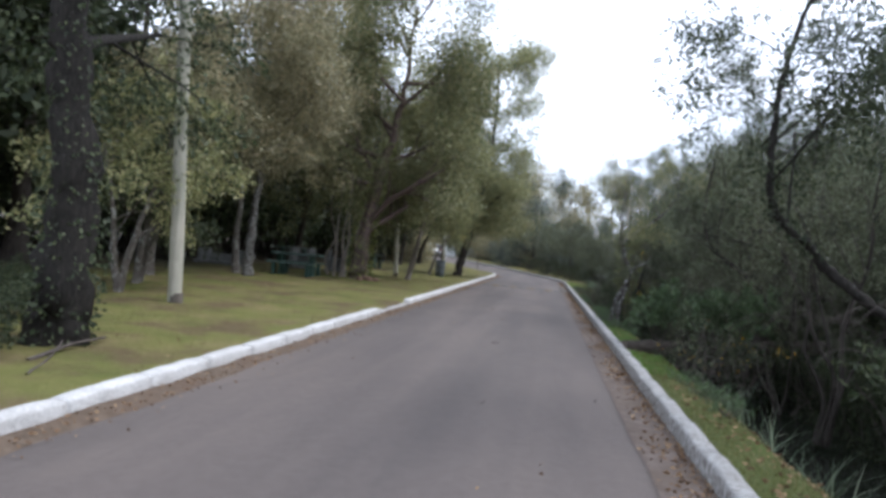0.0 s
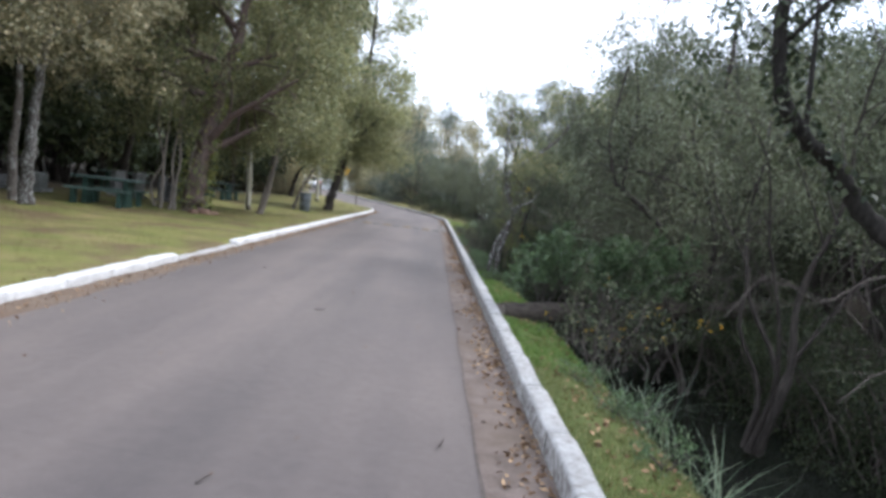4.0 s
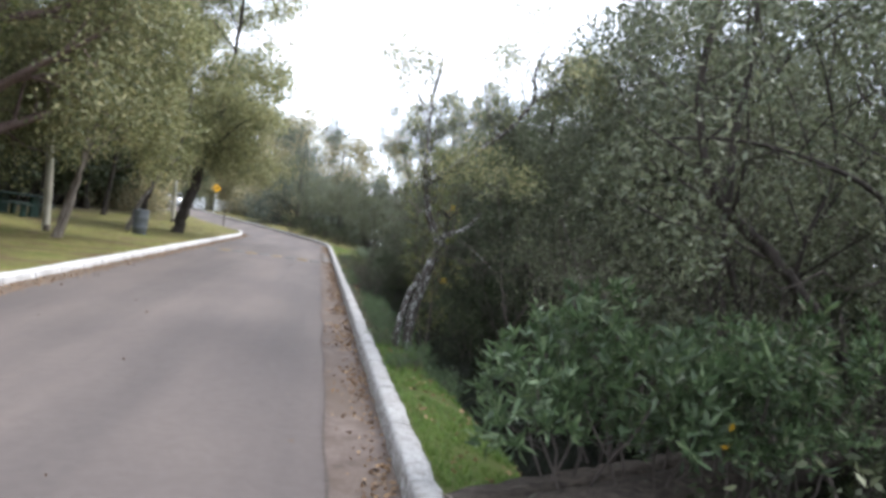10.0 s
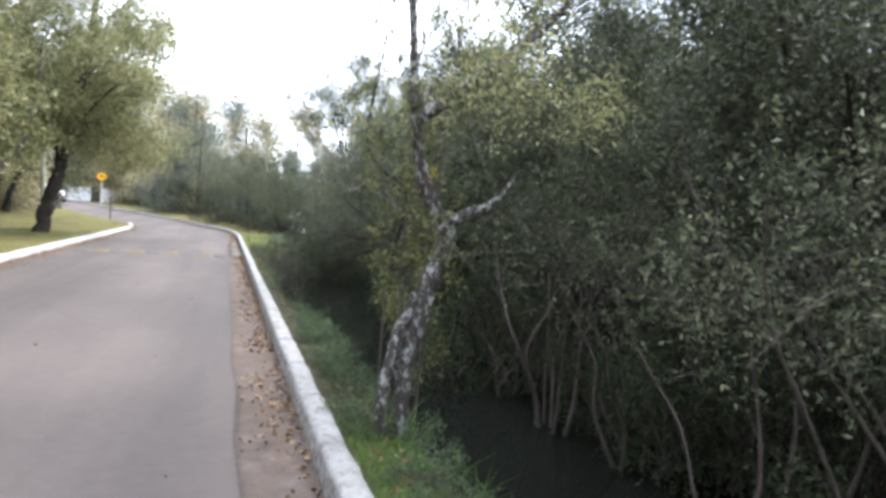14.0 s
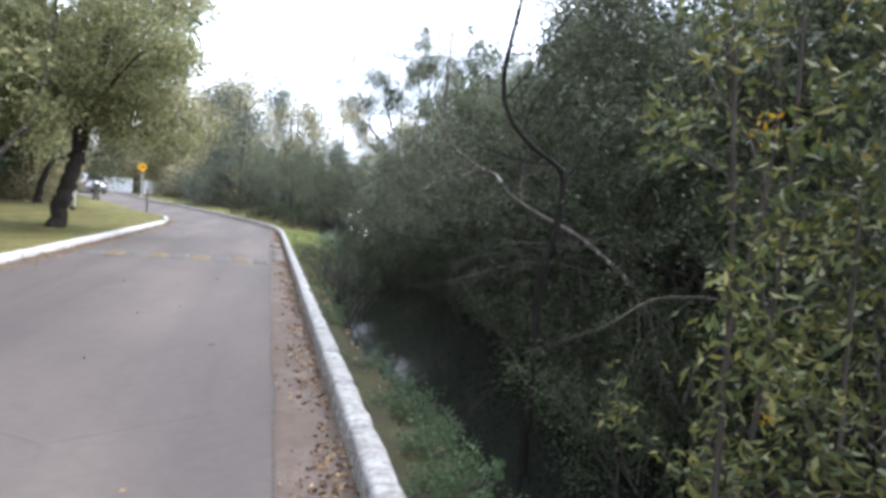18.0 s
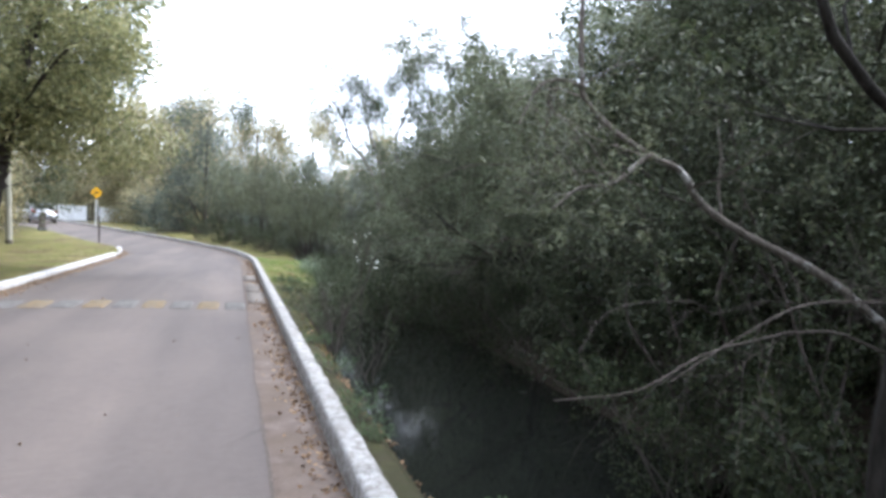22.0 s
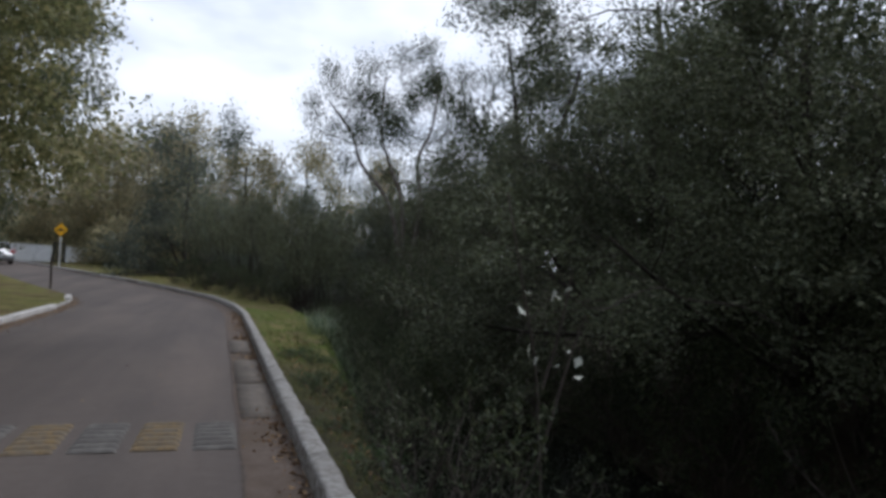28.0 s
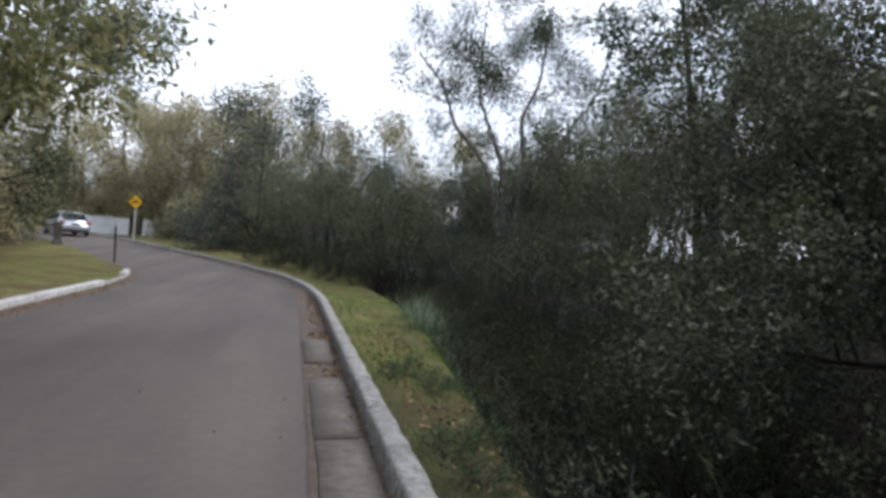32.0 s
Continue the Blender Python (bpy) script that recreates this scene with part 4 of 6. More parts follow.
def lawn_trees():
    olive = (85, 0.2, 0.11, 0.05, 0.15)
    crown = [(11, 3.6, 0.3, 1.0, 0.13, 0.02), (7, 1.9, 0.25, 0.8, 0.2, 0.0), (5, 0.9, 0.25, 0.8, 0.2, -0.05)]
    # the forked tree near the kerb
    tree(101, [([(0, 0, 0), (0.2, 0, 0.9), (0.45, 0, 2.0), (0.5, 0, 2.5)], 0.21, 0.17), ([(0.5, 0, 2.4), (0.15, 0.1, 3.3), (-0.6, 0.4, 5.2), (-1.0, 0.6, 8.2), (-1.2, 0.4, 10.5)], 0.14, 0.04), ([(0.5, 0, 2.4), (0.8, -0.1, 3.6), (1.2, -0.3, 5.8), (1.4, -0.4, 9.0), (1.3, -0.2, 11.5)], 0.14, 0.04)],
         [(17, 2.5, 0.1, 1.05, 0.13, -0.01), (6, 1.5, 0.25, 0.8, 0.2, -0.02), (4, 0.8, 0.25, 0.8, 0.2, -0.06)], (105, 0.24, 0.12, 0.055, 0.2), M_BARK, M_LEAF_OLIVE, "leaning forked tree with a dark trunk beside the kerb", place=at_ground(-5.95, 37.3), low=2.5)
    # thin tree that leans towards it
    tree(102, [([(0, 0, 0), (0.3, 0, 1.0), (0.8, 0.1, 2.0), (1.3, 0.2, 2.9), (1.5, 0.4, 5.0)], 0.085, 0.03)], [(6, 1.4, 0.5, 0.9, 0.15, 0.02), (5, 0.7, 0.3, 0.8, 0.2, 0.0)], (80, 0.2, 0.13, 0.06, 0.1), M_BARK_GREY, M_LEAF_OLIVE, "thin grey tree that leans over the litter bin", place=at_ground(-7.0, 34.5))
    # the large ivy-clad trunk behind the tables
    big = tree(103, [([(0, 0, -0.1), (0.05, 0, 1.2), (0.35, 0, 3.2), (0.9, 0.2, 6.0), (1.2, 0.4, 10.0)], 0.36, 0.04)], [(17, 3.3, 0.26, 1.05, 0.13, 0.0), (8, 1.8, 0.2, 0.8, 0.2, -0.02), (5, 0.9, 0.25, 0.8, 0.2, -0.08)], (120, 0.3, 0.115, 0.052, 0.15), M_BARK_PINK, M_LEAF_OLIVE, "large leaning tree whose trunk is clad in ivy", place=at_ground(-7.75, 24.6))
    ivy_on(big, 104, [(0, 0, 0), (0.05, 0, 1.2), (0.35, 0, 3.2), (0.7, 0.1, 5.0)], 0.42, 1300, M_IVY)
    # the dark ivy-clad trunk by the start of the walk
    dark = tree(105, [([(0, 0, -0.1), (0.12, 0, 1.1), (0.0, 0, 2.4), (-0.15, 0.1, 4.2), (0.3, 0.4, 8.5)], 0.30, 0.12)], [(11, 3.0, 0.56, 1.0, 0.13, 0.0), (7, 1.7, 0.25, 0.8, 0.2, -0.06), (5, 0.8, 0.25, 0.8, 0.2, -0.1)], (36, 0.15, 0.12, 0.05, 0.2), M_BARK_BLACK, M_LEAF_DARK, "dark trunk covered with creepers beside the kerb", place=at_ground(-6.0, 8.2))
    ivy_on(dark, 106, [(0, 0, 0), (0.12, 0, 1.1), (0.0, 0, 2.4), (-0.15, 0.1, 4.2)], 0.29, 1300, M_LEAF_DARK, 0.06)
    # two slender tan trunks
    tree(107, [([(0, 0, 0), (0.2, 0, 1.0), (0.4, 0, 1.9), (0.65, 0, 3.2), (0.8, 0.1, 6.5)], 0.085, 0.035), ([(0.05, 0, 0), (0.35, -0.1, 1.2), (0.5, -0.2, 2.6), (0.7, -0.3, 6.0)], 0.075, 0.03)], [(8, 2.2, 0.45, 0.9, 0.13, 0.02), (6, 1.1, 0.25, 0.8, 0.2, 0.0), (4, 0.6, 0.25, 0.8, 0.2, -0.03)], (60, 0.2, 0.13, 0.06, 0.1), M_BARK_TAN, M_LEAF_OLIVE, "pair of slender tan trunks that lean together", place=at_ground(-6.55, 27.2))
    # lichen-covered trunks before the dark wood
    pale = [(11, 2.8, 0.3, 1.05, 0.13, -0.01), (7, 1.6, 0.25, 0.8, 0.2, -0.05), (5, 0.8, 0.25, 0.8, 0.2, -0.12)]
    tree(108, [([(0, 0, 0), (0.03, 0, 1.2), (0.1, 0, 2.5), (0.5, -0.2, 4.6), (0.9, -0.4, 8.0)], 0.15, 0.05)], pale, (95, 0.16, 0.10, 0.038, 0.5), M_BARK_WHITE, M_LEAF_TAN, "lichen-spotted tree with yellowing olive foliage", place=at_ground(-9.65, 19.85), low=2.9)
    tree(109, [([(0, 0, 0), (-0.1, 0, 1.2), (-0.05, 0, 2.6), (-0.4, 0.2, 5.5), (-0.6, 0.3, 7.5)], 0.11, 0.04)], pale, (90, 0.17, 0.10, 0.04, 0.4), M_BARK_GREY, M_LEAF_TAN, "slim lichen-spotted tree beside the picnic table", place=at_ground(-10.3, 20.5), low=2.9)
    tree(110, [([(0, 0, 0), (0.05, 0, 1.2), (0.1, 0, 2.6), (0.6, -0.3, 5.5), (0.9, -0.5, 9.0)], 0.13, 0.05)], pale, (95, 0.17, 0.10, 0.04, 0.4), M_BARK_GREY, M_LEAF_TAN, "grey tree with drooping autumn-olive foliage", place=at_ground(-10.6, 16.6), low=2.6)
    tree(111, [([(0, 0, 0), (0.1, 0.1, 1.5), (0.3, 0.1, 3.5), (0.6, 0, 7.0), (0.5, 0, 10.0)], 0.14, 0.05)], crown, (85, 0.2, 0.11, 0.05, 0.15), M_BARK, M_LEAF_OLIVE, "dark olive tree behind the picnic tables", place=at_ground(-11.3, 27.5))
    tree(112, [([(0, 0, 0), (0.1, 0.1, 1.5), (-0.2, 0.1, 3.5), (-0.3, 0, 7.0), (0.2, 0, 9.5)], 0.13, 0.05)], crown, olive, M_BARK, M_LEAF_OLIVE, "olive tree beyond the slender trunks", place=at_ground(-10.2, 35.5))
    tree(113, [([(0, 0, 0), (0.3, 0.1, 1.5), (1.2, 0.1, 3.5), (2.9, 0, 7.0), (3.9, 0, 11.0)], 0.17, 0.05)], [(12, 3.4, 0.33, 1.0, 0.13, 0.01), (7, 1.8, 0.25, 0.8, 0.2, 0.0), (5, 0.9, 0.25, 0.8, 0.2, -0.05)], (95, 0.3, 0.13, 0.06, 0.15), M_BARK, M_LEAF_GREY, "tall tree with an open grey-green crown before the bend", place=at_ground(-11.4, 53.6))
    tree(114, [([(0, 0, 0), (0.1, 0.1, 1.5), (0.2, 0.1, 3.0), (0.4, 0, 6.0), (0.5, 0, 8.0)], 0.12, 0.05)], crown, (44, 0.2, 0.16, 0.075, 0.15), M_BARK, M_LEAF_OLIVE, "olive tree at the far end of the lawn", place=at_ground(-10.8, 44.5))
    # curved stems beside the ivy-clad tree
    rng = random.Random(9)
    for i in range(5):
        x, y = -8.75 + 0.22 * i + rng.uniform(-0.1, 0.1), 24.4 + rng.uniform(-0.4, 0.6)
        b = rng.uniform(-0.25, 0.25)
        tree(120 + i, [([(0, 0, 0), (b, 0.05, 0.7), (-b * 0.6, 0, 1.4), (b * 0.8, 0.1, 2.4), (b, 0.2, 3.6)], 0.05, 0.02)], [(5, 0.9, 0.6, 0.9, 0.15, 0.02), (4, 0.5, 0.3, 0.8, 0.2, 0.0)], (22, 0.12, 0.11, 0.045, 0.1), M_BARK_TAN, M_LEAF_OLIVE, "thin crooked stem beside the ivy-clad tree", place=at_ground(x, y), group="crooked stems")
    # leaning multi-stemmed shrub behind the pole
    for i, (x, y, lean, h) in enumerate([(-8.7, 12.9, 0.9, 3.2), (-8.9, 13.2, -0.7, 2.8), (-9.4, 14.4, 0.5, 3.6), (-9.6, 14.8, 1.0, 3.0), (-8.3, 11.6, -0.5, 2.6)]):
        tree(130 + i, [([(0, 0, 0), (lean * 0.25, 0, h * 0.3), (lean * 0.5, 0.1, h * 0.6), (lean, 0.2, h)], 0.075, 0.02)], [(6, 1.3, 0.35, 0.9, 0.16, 0.02), (5, 0.7, 0.25, 0.8, 0.2, 0.0), (4, 0.35, 0.2, 0.8, 0.2, -0.03)], (24, 0.1, 0.1, 0.042, 0.15), M_BARK_GREY, (M_LEAF_OLIVE, M_LEAF_DARK)[i % 2], "leaning many-stemmed small tree behind the wooden pole", place=at_ground(x, y), group="leaning small trees")
    low = shrub(140, 6, 1.2, 0.9, (22, 0.08, 0.085, 0.035, 0.1), M_TWIG, M_LEAF_DARK, "low dark shrub at the foot of the creeper-clad trunk", [(5, 0.5, 0.1, 0.9, 0.16, 0.0), (5, 0.25, 0.2, 0.85, 0.2, 0.0)], group="low shrubs on the verge")
    scatter(low, [(-6.2, 7.3), (-6.9, 7.8), (-7.4, 9.2), (-7.9, 8.3), (-7.2, 6.6), (-8.6, 10.3), (-9.4, 11.6), (-9.0, 9.0)], rng, (0.6, 1.0))


def ivy_on(host, seed, line, radius, count, material, size=0.10):
    """Leaves that cling round a trunk."""
    rng = np.random.default_rng(seed)
    pts = np.array(smooth_line(line, 6))
    k = rng.integers(0, len(pts) - 1, count)
    p = pts[k] + (pts[k + 1] - pts[k]) * rng.uniform(0, 1, count)[:, None]
    a = rng.uniform(0, 2 * np.pi, count)
    out = np.stack([np.cos(a), np.sin(a), np.zeros(count)], 1)
    p = p + out * (radius * rng.uniform(0.8, 1.25, count))[:, None] * (1.1 - 0.5 * p[:, 2:3] / pts[-1][2])
    v, q = leaf_quads(rng, p, out * 0.5 + rng.normal(size=(count, 3)) * 0.35 - np.array([0, 0, 0.6]), size, size * 0.7)
    part("ivy", np_mesh("ivy", v, q, [material]), host, "creeper leaves that cling to the trunk")


def creek_trees():
    # spotted trunk that rises, leans and turns up over the bank
    crook = tree(201, [([(3.0, 0.1, -0.9), (2.3, 0, 0.95), (1.75, 0, 1.20), (1.30, 0, 1.52), (1.04, 0, 1.79), (0.78, 0, 2.03), (0.72, 0.05, 2.5), (0.82, 0.2, 3.4), (1.2, 0.5, 4.6)], 0.062, 0.022)],
         [(13, 1.4, 0.55, 1.0, 0.15, 0.03), (7, 0.7, 0.25, 0.8, 0.2, 0.0), (4, 0.35, 0.2, 0.8, 0.2, 0.0)], (26, 0.05, 0.06, 0.022, 0.1), M_BARK_BLACK, M_LEAF_DARK, "crooked dark trunk with white lichen spots over the creek bank", place=Matrix.Translation((0, 8.72, 0)), clear_x=0.55)
    ivy_on(crook, 211, [(1.2, 0, 1.65), (0.83, 0, 2.0), (0.72, 0.05, 2.5), (0.84, 0.2, 3.4)], 0.085, 450, M_LEAF_DARK, 0.045)
    tree(202, [([(2.5, 0, -0.9), (1.75, 0, 0.9), (1.45, 0, 1.8), (1.2, 0, 2.8), (1.3, 0.2, 4.2)], 0.040, 0.016)],
         [(8, 1.3, 0.45, 1.0, 0.15, 0.02), (6, 0.6, 0.25, 0.8, 0.2, 0.0), (4, 0.3, 0.2, 0.8, 0.2, 0.0)], (22, 0.035, 0.055, 0.02, 0.1), M_BARK, M_LEAF_DARK, "thin dark tree that leans over the creek bank", place=Matrix.Translation((0.1, 6.9, 0)), clear_x=0.7)
    # upright grey stems of a large shrub
    shrub(203, 5, 4.2, 2.0, (13, 0.06, 0.055, 0.018, 0.1), M_BARK, M_LEAF_GREY, "large shrub with fanned grey stems above the creek", [(8, 1.1, 0.3, 0.7, 0.18, 0.03), (6, 0.55, 0.2, 0.7, 0.2, 0.0), (3, 0.25, 0.2, 0.8, 0.2, 0.0)], low=1.9).matrix_basis = Matrix.Translation((2.6, 11.8, -0.7))
    shrub(204, 6, 4.2, 1.8, (13, 0.06, 0.055, 0.018, 0.1), M_BARK, M_LEAF_GREY, "large shrub with many thin dark branches above the log", [(8, 1.1, 0.3, 0.7, 0.12, 0.03), (6, 0.55, 0.2, 0.7, 0.2, 0.0), (3, 0.25, 0.2, 0.8, 0.2, 0.0)]).matrix_basis = Matrix.Translation((2.9, 15.2, -0.6))
    # lichen-white tree at the edge of the verge, hung with moss
    white = tree(205, [([(-0.05, 0, -0.35), (-0.05, 0, 0.1), (-0.01, 0, 0.55), (0.08, 0, 0.95), (0.16, 0, 1.2), (0.17, 0, 1.38)], 0.055, 0.056), ([(0.17, 0, 1.34), (0.07, 0.02, 1.5), (-0.02, 0.02, 1.75), (-0.10, 0, 2.2), (-0.12, 0.1, 2.9), (-0.05, 0.2, 3.5)], 0.054, 0.016), ([(0.17, 0, 1.36), (0.30, -0.05, 1.46), (0.42, -0.08, 1.50), (0.54, -0.1, 1.64), (0.60, -0.1, 1.74)], 0.036, 0.014), ([(-0.06, 0, 2.0), (0.28, 0.0, 2.27), (0.60, 0.0, 2.55), (0.92, 0, 2.89), (1.08, 0, 3.2), (1.05, 0, 3.5), (1.2, 0.1, 3.9)], 0.044, 0.012), ([(-0.13, -0.03, -0.35), (-0.18, -0.04, 0.15), (-0.12, -0.03, 0.6), (0.0, -0.02, 0.92)], 0.042, 0.032)],
         [(10, 1.1, 0.35, 0.9, 0.19, 0.02), (6, 0.6, 0.25, 0.8, 0.24, -0.02), (4, 0.3, 0.2, 0.8, 0.24, -0.05)], (20, 0.06, 0.046, 0.017, 0.25), M_BARK_WHITE, M_LEAF_OLIVE, "crooked tree with white lichen bark and hanging moss", place=Matrix.Translation((0.60, 18.25, 0.0)), moss=(1600, 0.20), clear_x=0.0, low=2.0)
    ivy_on(white, 212, [(0.14, 0, 1.15), (0.17, 0, 1.3), (0.12, 0, 1.45)], 0.075, 900, M_MOSS, 0.026)
    ivy_on(white, 213, [(-0.05, 0, 1.85), (-0.08, 0, 2.05), (-0.1, 0, 2.2)], 0.06, 500, M_MOSS, 0.024)
    # yellowing sapling in front of it
    tree(206, [([(0, 0, -0.3), (0.02, 0, 0.5), (0.0, 0, 1.2), (-0.1, 0, 2.1), (-0.1, 0.1, 2.9)], 0.013, 0.005), ([(0.1, 0.1, -0.3), (0.2, 0.1, 0.6), (0.25, 0.1, 1.5), (0.3, 0.2, 2.4)], 0.011, 0.005)], [(10, 0.34, 0.12, 0.9, 0.15, 0.05), (5, 0.18, 0.2, 0.8, 0.2, 0.0)], (14, 0.03, 0.050, 0.015, 0.35), M_TWIG, M_LEAF_YELLOW, "sapling with yellow-green leaves at the water's edge", "sapling", Matrix.Translation((0.72, 19.6, 0.0)), name="sapling", clear_x=0.3)
    tree(207, [([(0, 0, -0.3), (0.02, 0, 0.5), (0.1, 0, 1.2), (0.2, 0, 2.0), (0.1, 0.1, 2.7)], 0.013, 0.005)], [(11, 0.4, 0.15, 0.9, 0.15, 0.04), (5, 0.2, 0.2, 0.8, 0.2, 0.0)], (13, 0.03, 0.052, 0.015, 0.35), M_TWIG, M_LEAF_YELLOW, "sapling with golden and green leaves beside the creek", "sapling", Matrix.Translation((1.15, 20.2, -0.1)), name="sapling", leaf2=(0.05, M_LEAF_GOLD, "golden_leaf"))
    tree(214, [([(0, 0, -0.3), (0.05, 0, 0.3), (0.02, 0, 0.8), (0.1, 0, 1.4), (0.15, 0.1, 2.2)], 0.012, 0.005), ([(0.05, 0, -0.3), (-0.1, 0.05, 0.4), (-0.15, 0.05, 1.0), (-0.12, 0.1, 1.6)], 0.010, 0.004)], [(12, 0.38, 0.1, 0.9, 0.15, 0.03), (5, 0.18, 0.2, 0.8, 0.2, 0.0)], (12, 0.03, 0.048, 0.014, 0.35), M_TWIG, M_LEAF_YELLOW, "bushy sapling with dull yellow-green leaves on the bank", "sapling", Matrix.Translation((0.92, 19.2, -0.1)), name="sapling", clear_x=0.3)
    # the dark tree that leans over the pool
    tree(208, [([(1.75, 0.3, -0.9), (1.68, 0.15, 0.3), (1.66, 0.1, 0.95), (1.74, 0.1, 1.30), (1.78, 0.1, 1.72), (1.66, 0.1, 1.88), (1.45, 0.1, 1.99), (1.24, 0.1, 2.23), (1.19, 0.1, 2.52), (1.25, 0, 3.2), (1.4, 0.2, 3.9)], 0.038, 0.014)],
         [(9, 1.1, 0.35, 1.0, 0.22, 0.0), (6, 0.55, 0.25, 0.8, 0.28, -0.03), (4, 0.26, 0.2, 0.8, 0.28, -0.04)], (10, 0.035, 0.048, 0.014, 0.2), M_BARK_BLACK, M_LEAF_DARK, "dark crooked tree that leans over the pool", place=Matrix.Translation((0, 22.85, 0)), clear_x=0.6)
    tree(209, [([(3.7, 1.0, -0.7), (3.3, 1.0, 0.5), (2.75, 1.1, 1.1), (2.22, 1.25, 1.40), (1.80, 1.3, 1.60), (1.62, 1.3, 1.80), (1.42, 1.3, 1.86), (1.17, 1.4, 2.06), (1.08, 1.45, 2.3), (1.1, 1.5, 3.2)], 0.034, 0.012), ([(1.42, 1.3, 1.86), (1.2, 1.25, 1.70), (1.0, 1.25, 1.66), (0.82, 1.2, 1.54)], 0.014, 0.006), ([(1.1, 1.42, 2.2), (0.95, 1.4, 2.22), (0.79, 1.35, 2.16), (0.67, 1.3, 1.95)], 0.013, 0.005)],
         [(8, 0.7, 0.3, 1.0, 0.26, -0.02), (5, 0.38, 0.25, 0.8, 0.3, -0.05), (3, 0.2, 0.2, 0.8, 0.3, -0.04)], (7, 0.012, 0.036, 0.009, 0.1, 0.5), M_BARK_GREY, M_LEAF_GREY, "pale bent limb with bare twigs and tufts of narrow leaves", place=Matrix.Translation((0, 22.85, 0)), clear_x=0.5)
    # dark-limbed tree that spreads over the log
    tree(215, [([(3.4, 0.3, -0.6), (2.9, 0.1, 0.5), (2.45, 0, 1.15), (1.95, 0, 1.60), (1.62, 0, 1.82), (1.45, 0, 2.15), (1.40, 0, 2.6), (1.5, 0, 3.4)], 0.050, 0.016), ([(1.66, 0, 1.80), (1.66, 0, 2.3), (1.72, 0.05, 2.9), (1.6, 0.1, 3.6)], 0.030, 0.012), ([(3.0, 0.1, 0.6), (2.9, -0.2, 1.3), (2.6, -0.3, 2.0), (2.35, -0.3, 2.6), (2.4, -0.2, 3.5)], 0.040, 0.014), ([(2.75, -0.3, 1.7), (2.2, -0.5, 1.92), (1.7, -0.6, 2.02), (1.3, -0.6, 2.05), (0.9, -0.6, 2.0)], 0.022, 0.006)],
         [(9, 1.0, 0.35, 0.9, 0.2, 0.02), (6, 0.5, 0.25, 0.8, 0.26, 0.0), (4, 0.25, 0.2, 0.8, 0.26, -0.02)], (12, 0.045, 0.050, 0.018, 0.15), M_BARK, M_LEAF_MID, "dark-limbed tree that spreads over the log", place=Matrix.Translation((0, 14.2, 0)), clear_x=0.6, low=1.2)
    # bare, dry branches above the pool
    rng = random.Random(77)
    for i, (x, y, z, dx) in enumerate([(1.9, 23.2, 1.2, -1.0), (1.8, 23.6, 1.0, -1.1), (1.7, 25.6, 1.9, -1.2), (1.5, 20.6, 1.1, -0.9), (2.0, 26.6, 1.3, -0.9), (2.2, 17.9, 1.3, -1.0), (2.2, 14.0, 1.5, -0.8), (1.9, 9.6, 1.2, -0.9), (2.0, 30.5, 1.3, -0.9), (1.7, 7.6, 1.45, -0.7), (1.8, 8.4, 1.0, -0.7), (2.3, 16.4, 1.2, -0.9), (2.4, 19.2, 1.3, -0.8), (2.3, 12.4, 0.9, -0.9), (2.4, 24.9, 1.0, -1.0)]):
        tree(220 + i, [([(1.4, 0.1, -0.2), (0.9, rng.uniform(-0.1, 0.1), rng.uniform(-0.15, 0.05)), (0.5, rng.uniform(-0.1, 0.1), rng.uniform(-0.05, 0.15)), (0.2, rng.uniform(-0.1, 0.1), rng.uniform(-0.1, 0.1)), (0, 0, 0), (dx * 0.35, rng.uniform(-0.1, 0.1), rng.uniform(-0.15, 0.08)), (dx * 0.7, rng.uniform(-0.1, 0.1), rng.uniform(-0.25, 0.0)), (dx, rng.uniform(-0.2, 0.2), -0.3)], 0.010, 0.003)], [(8, 0.7, 0.2, 0.8, 0.3, -0.05), (5, 0.35, 0.2, 0.8, 0.3, -0.08)], None, M_TWIG, M_LEAF_GREY, "bare grey branch that hangs over the creek", "branch", Matrix.Translation((x, y, z)), "bare branches", ("wood", "leaf"), "branch")
    # fresh green shrub beyond the log, golden-leaved one before it
    fresh = [(7, 0.42, 0.3, 0.75, 0.14, 0.08), (5, 0.22, 0.3, 0.7, 0.15, 0.08)]
    for i, (x, y, h) in enumerate([(0.85, 14.05, 1.15), (1.3, 13.98, 1.25), (1.75, 14.0, 1.3), (2.25, 14.15, 1.35)]):
        shrub(240 + i, 6, h, 0.5, (12, 0.010, 0.090, 0.020, -0.25, 0.55), M_TWIG, M_LEAF_BRIGHT, "leafy fresh green shrub beside the log", fresh, group="fresh green shrubs", low=0.64).matrix_basis = Matrix.Translation((x, y, -0.3))
    for i, (x, y, h) in enumerate([(1.3, 12.75, 0.62), (1.85, 12.7, 0.72), (1.6, 13.05, 0.62)]):
        shrub(250 + i, 4, h, 0.6, (3, 0.03, 0.06, 0.027, 0.0), M_TWIG, M_LEAF_DARK, "straggling shrub with a few golden leaves before the log", fresh, group="straggling shrubs", leaf2=(0.05, M_LEAF_GOLD, "golden_leaf")).matrix_basis = Matrix.Translation((x, y, -0.35))
    shrub(260, 4, 1.2, 0.40, (4, 0.04, 0.045, 0.018, 0.0), M_TWIG, M_LEAF_GREY, "thin small-leaved shrub at the edge of the verge", [(6, 0.5, 0.2, 0.7, 0.14, 0.03), (5, 0.25, 0.3, 0.7, 0.15, 0.0)]).matrix_basis = Matrix.Translation((0.98, 11.9, -0.45))
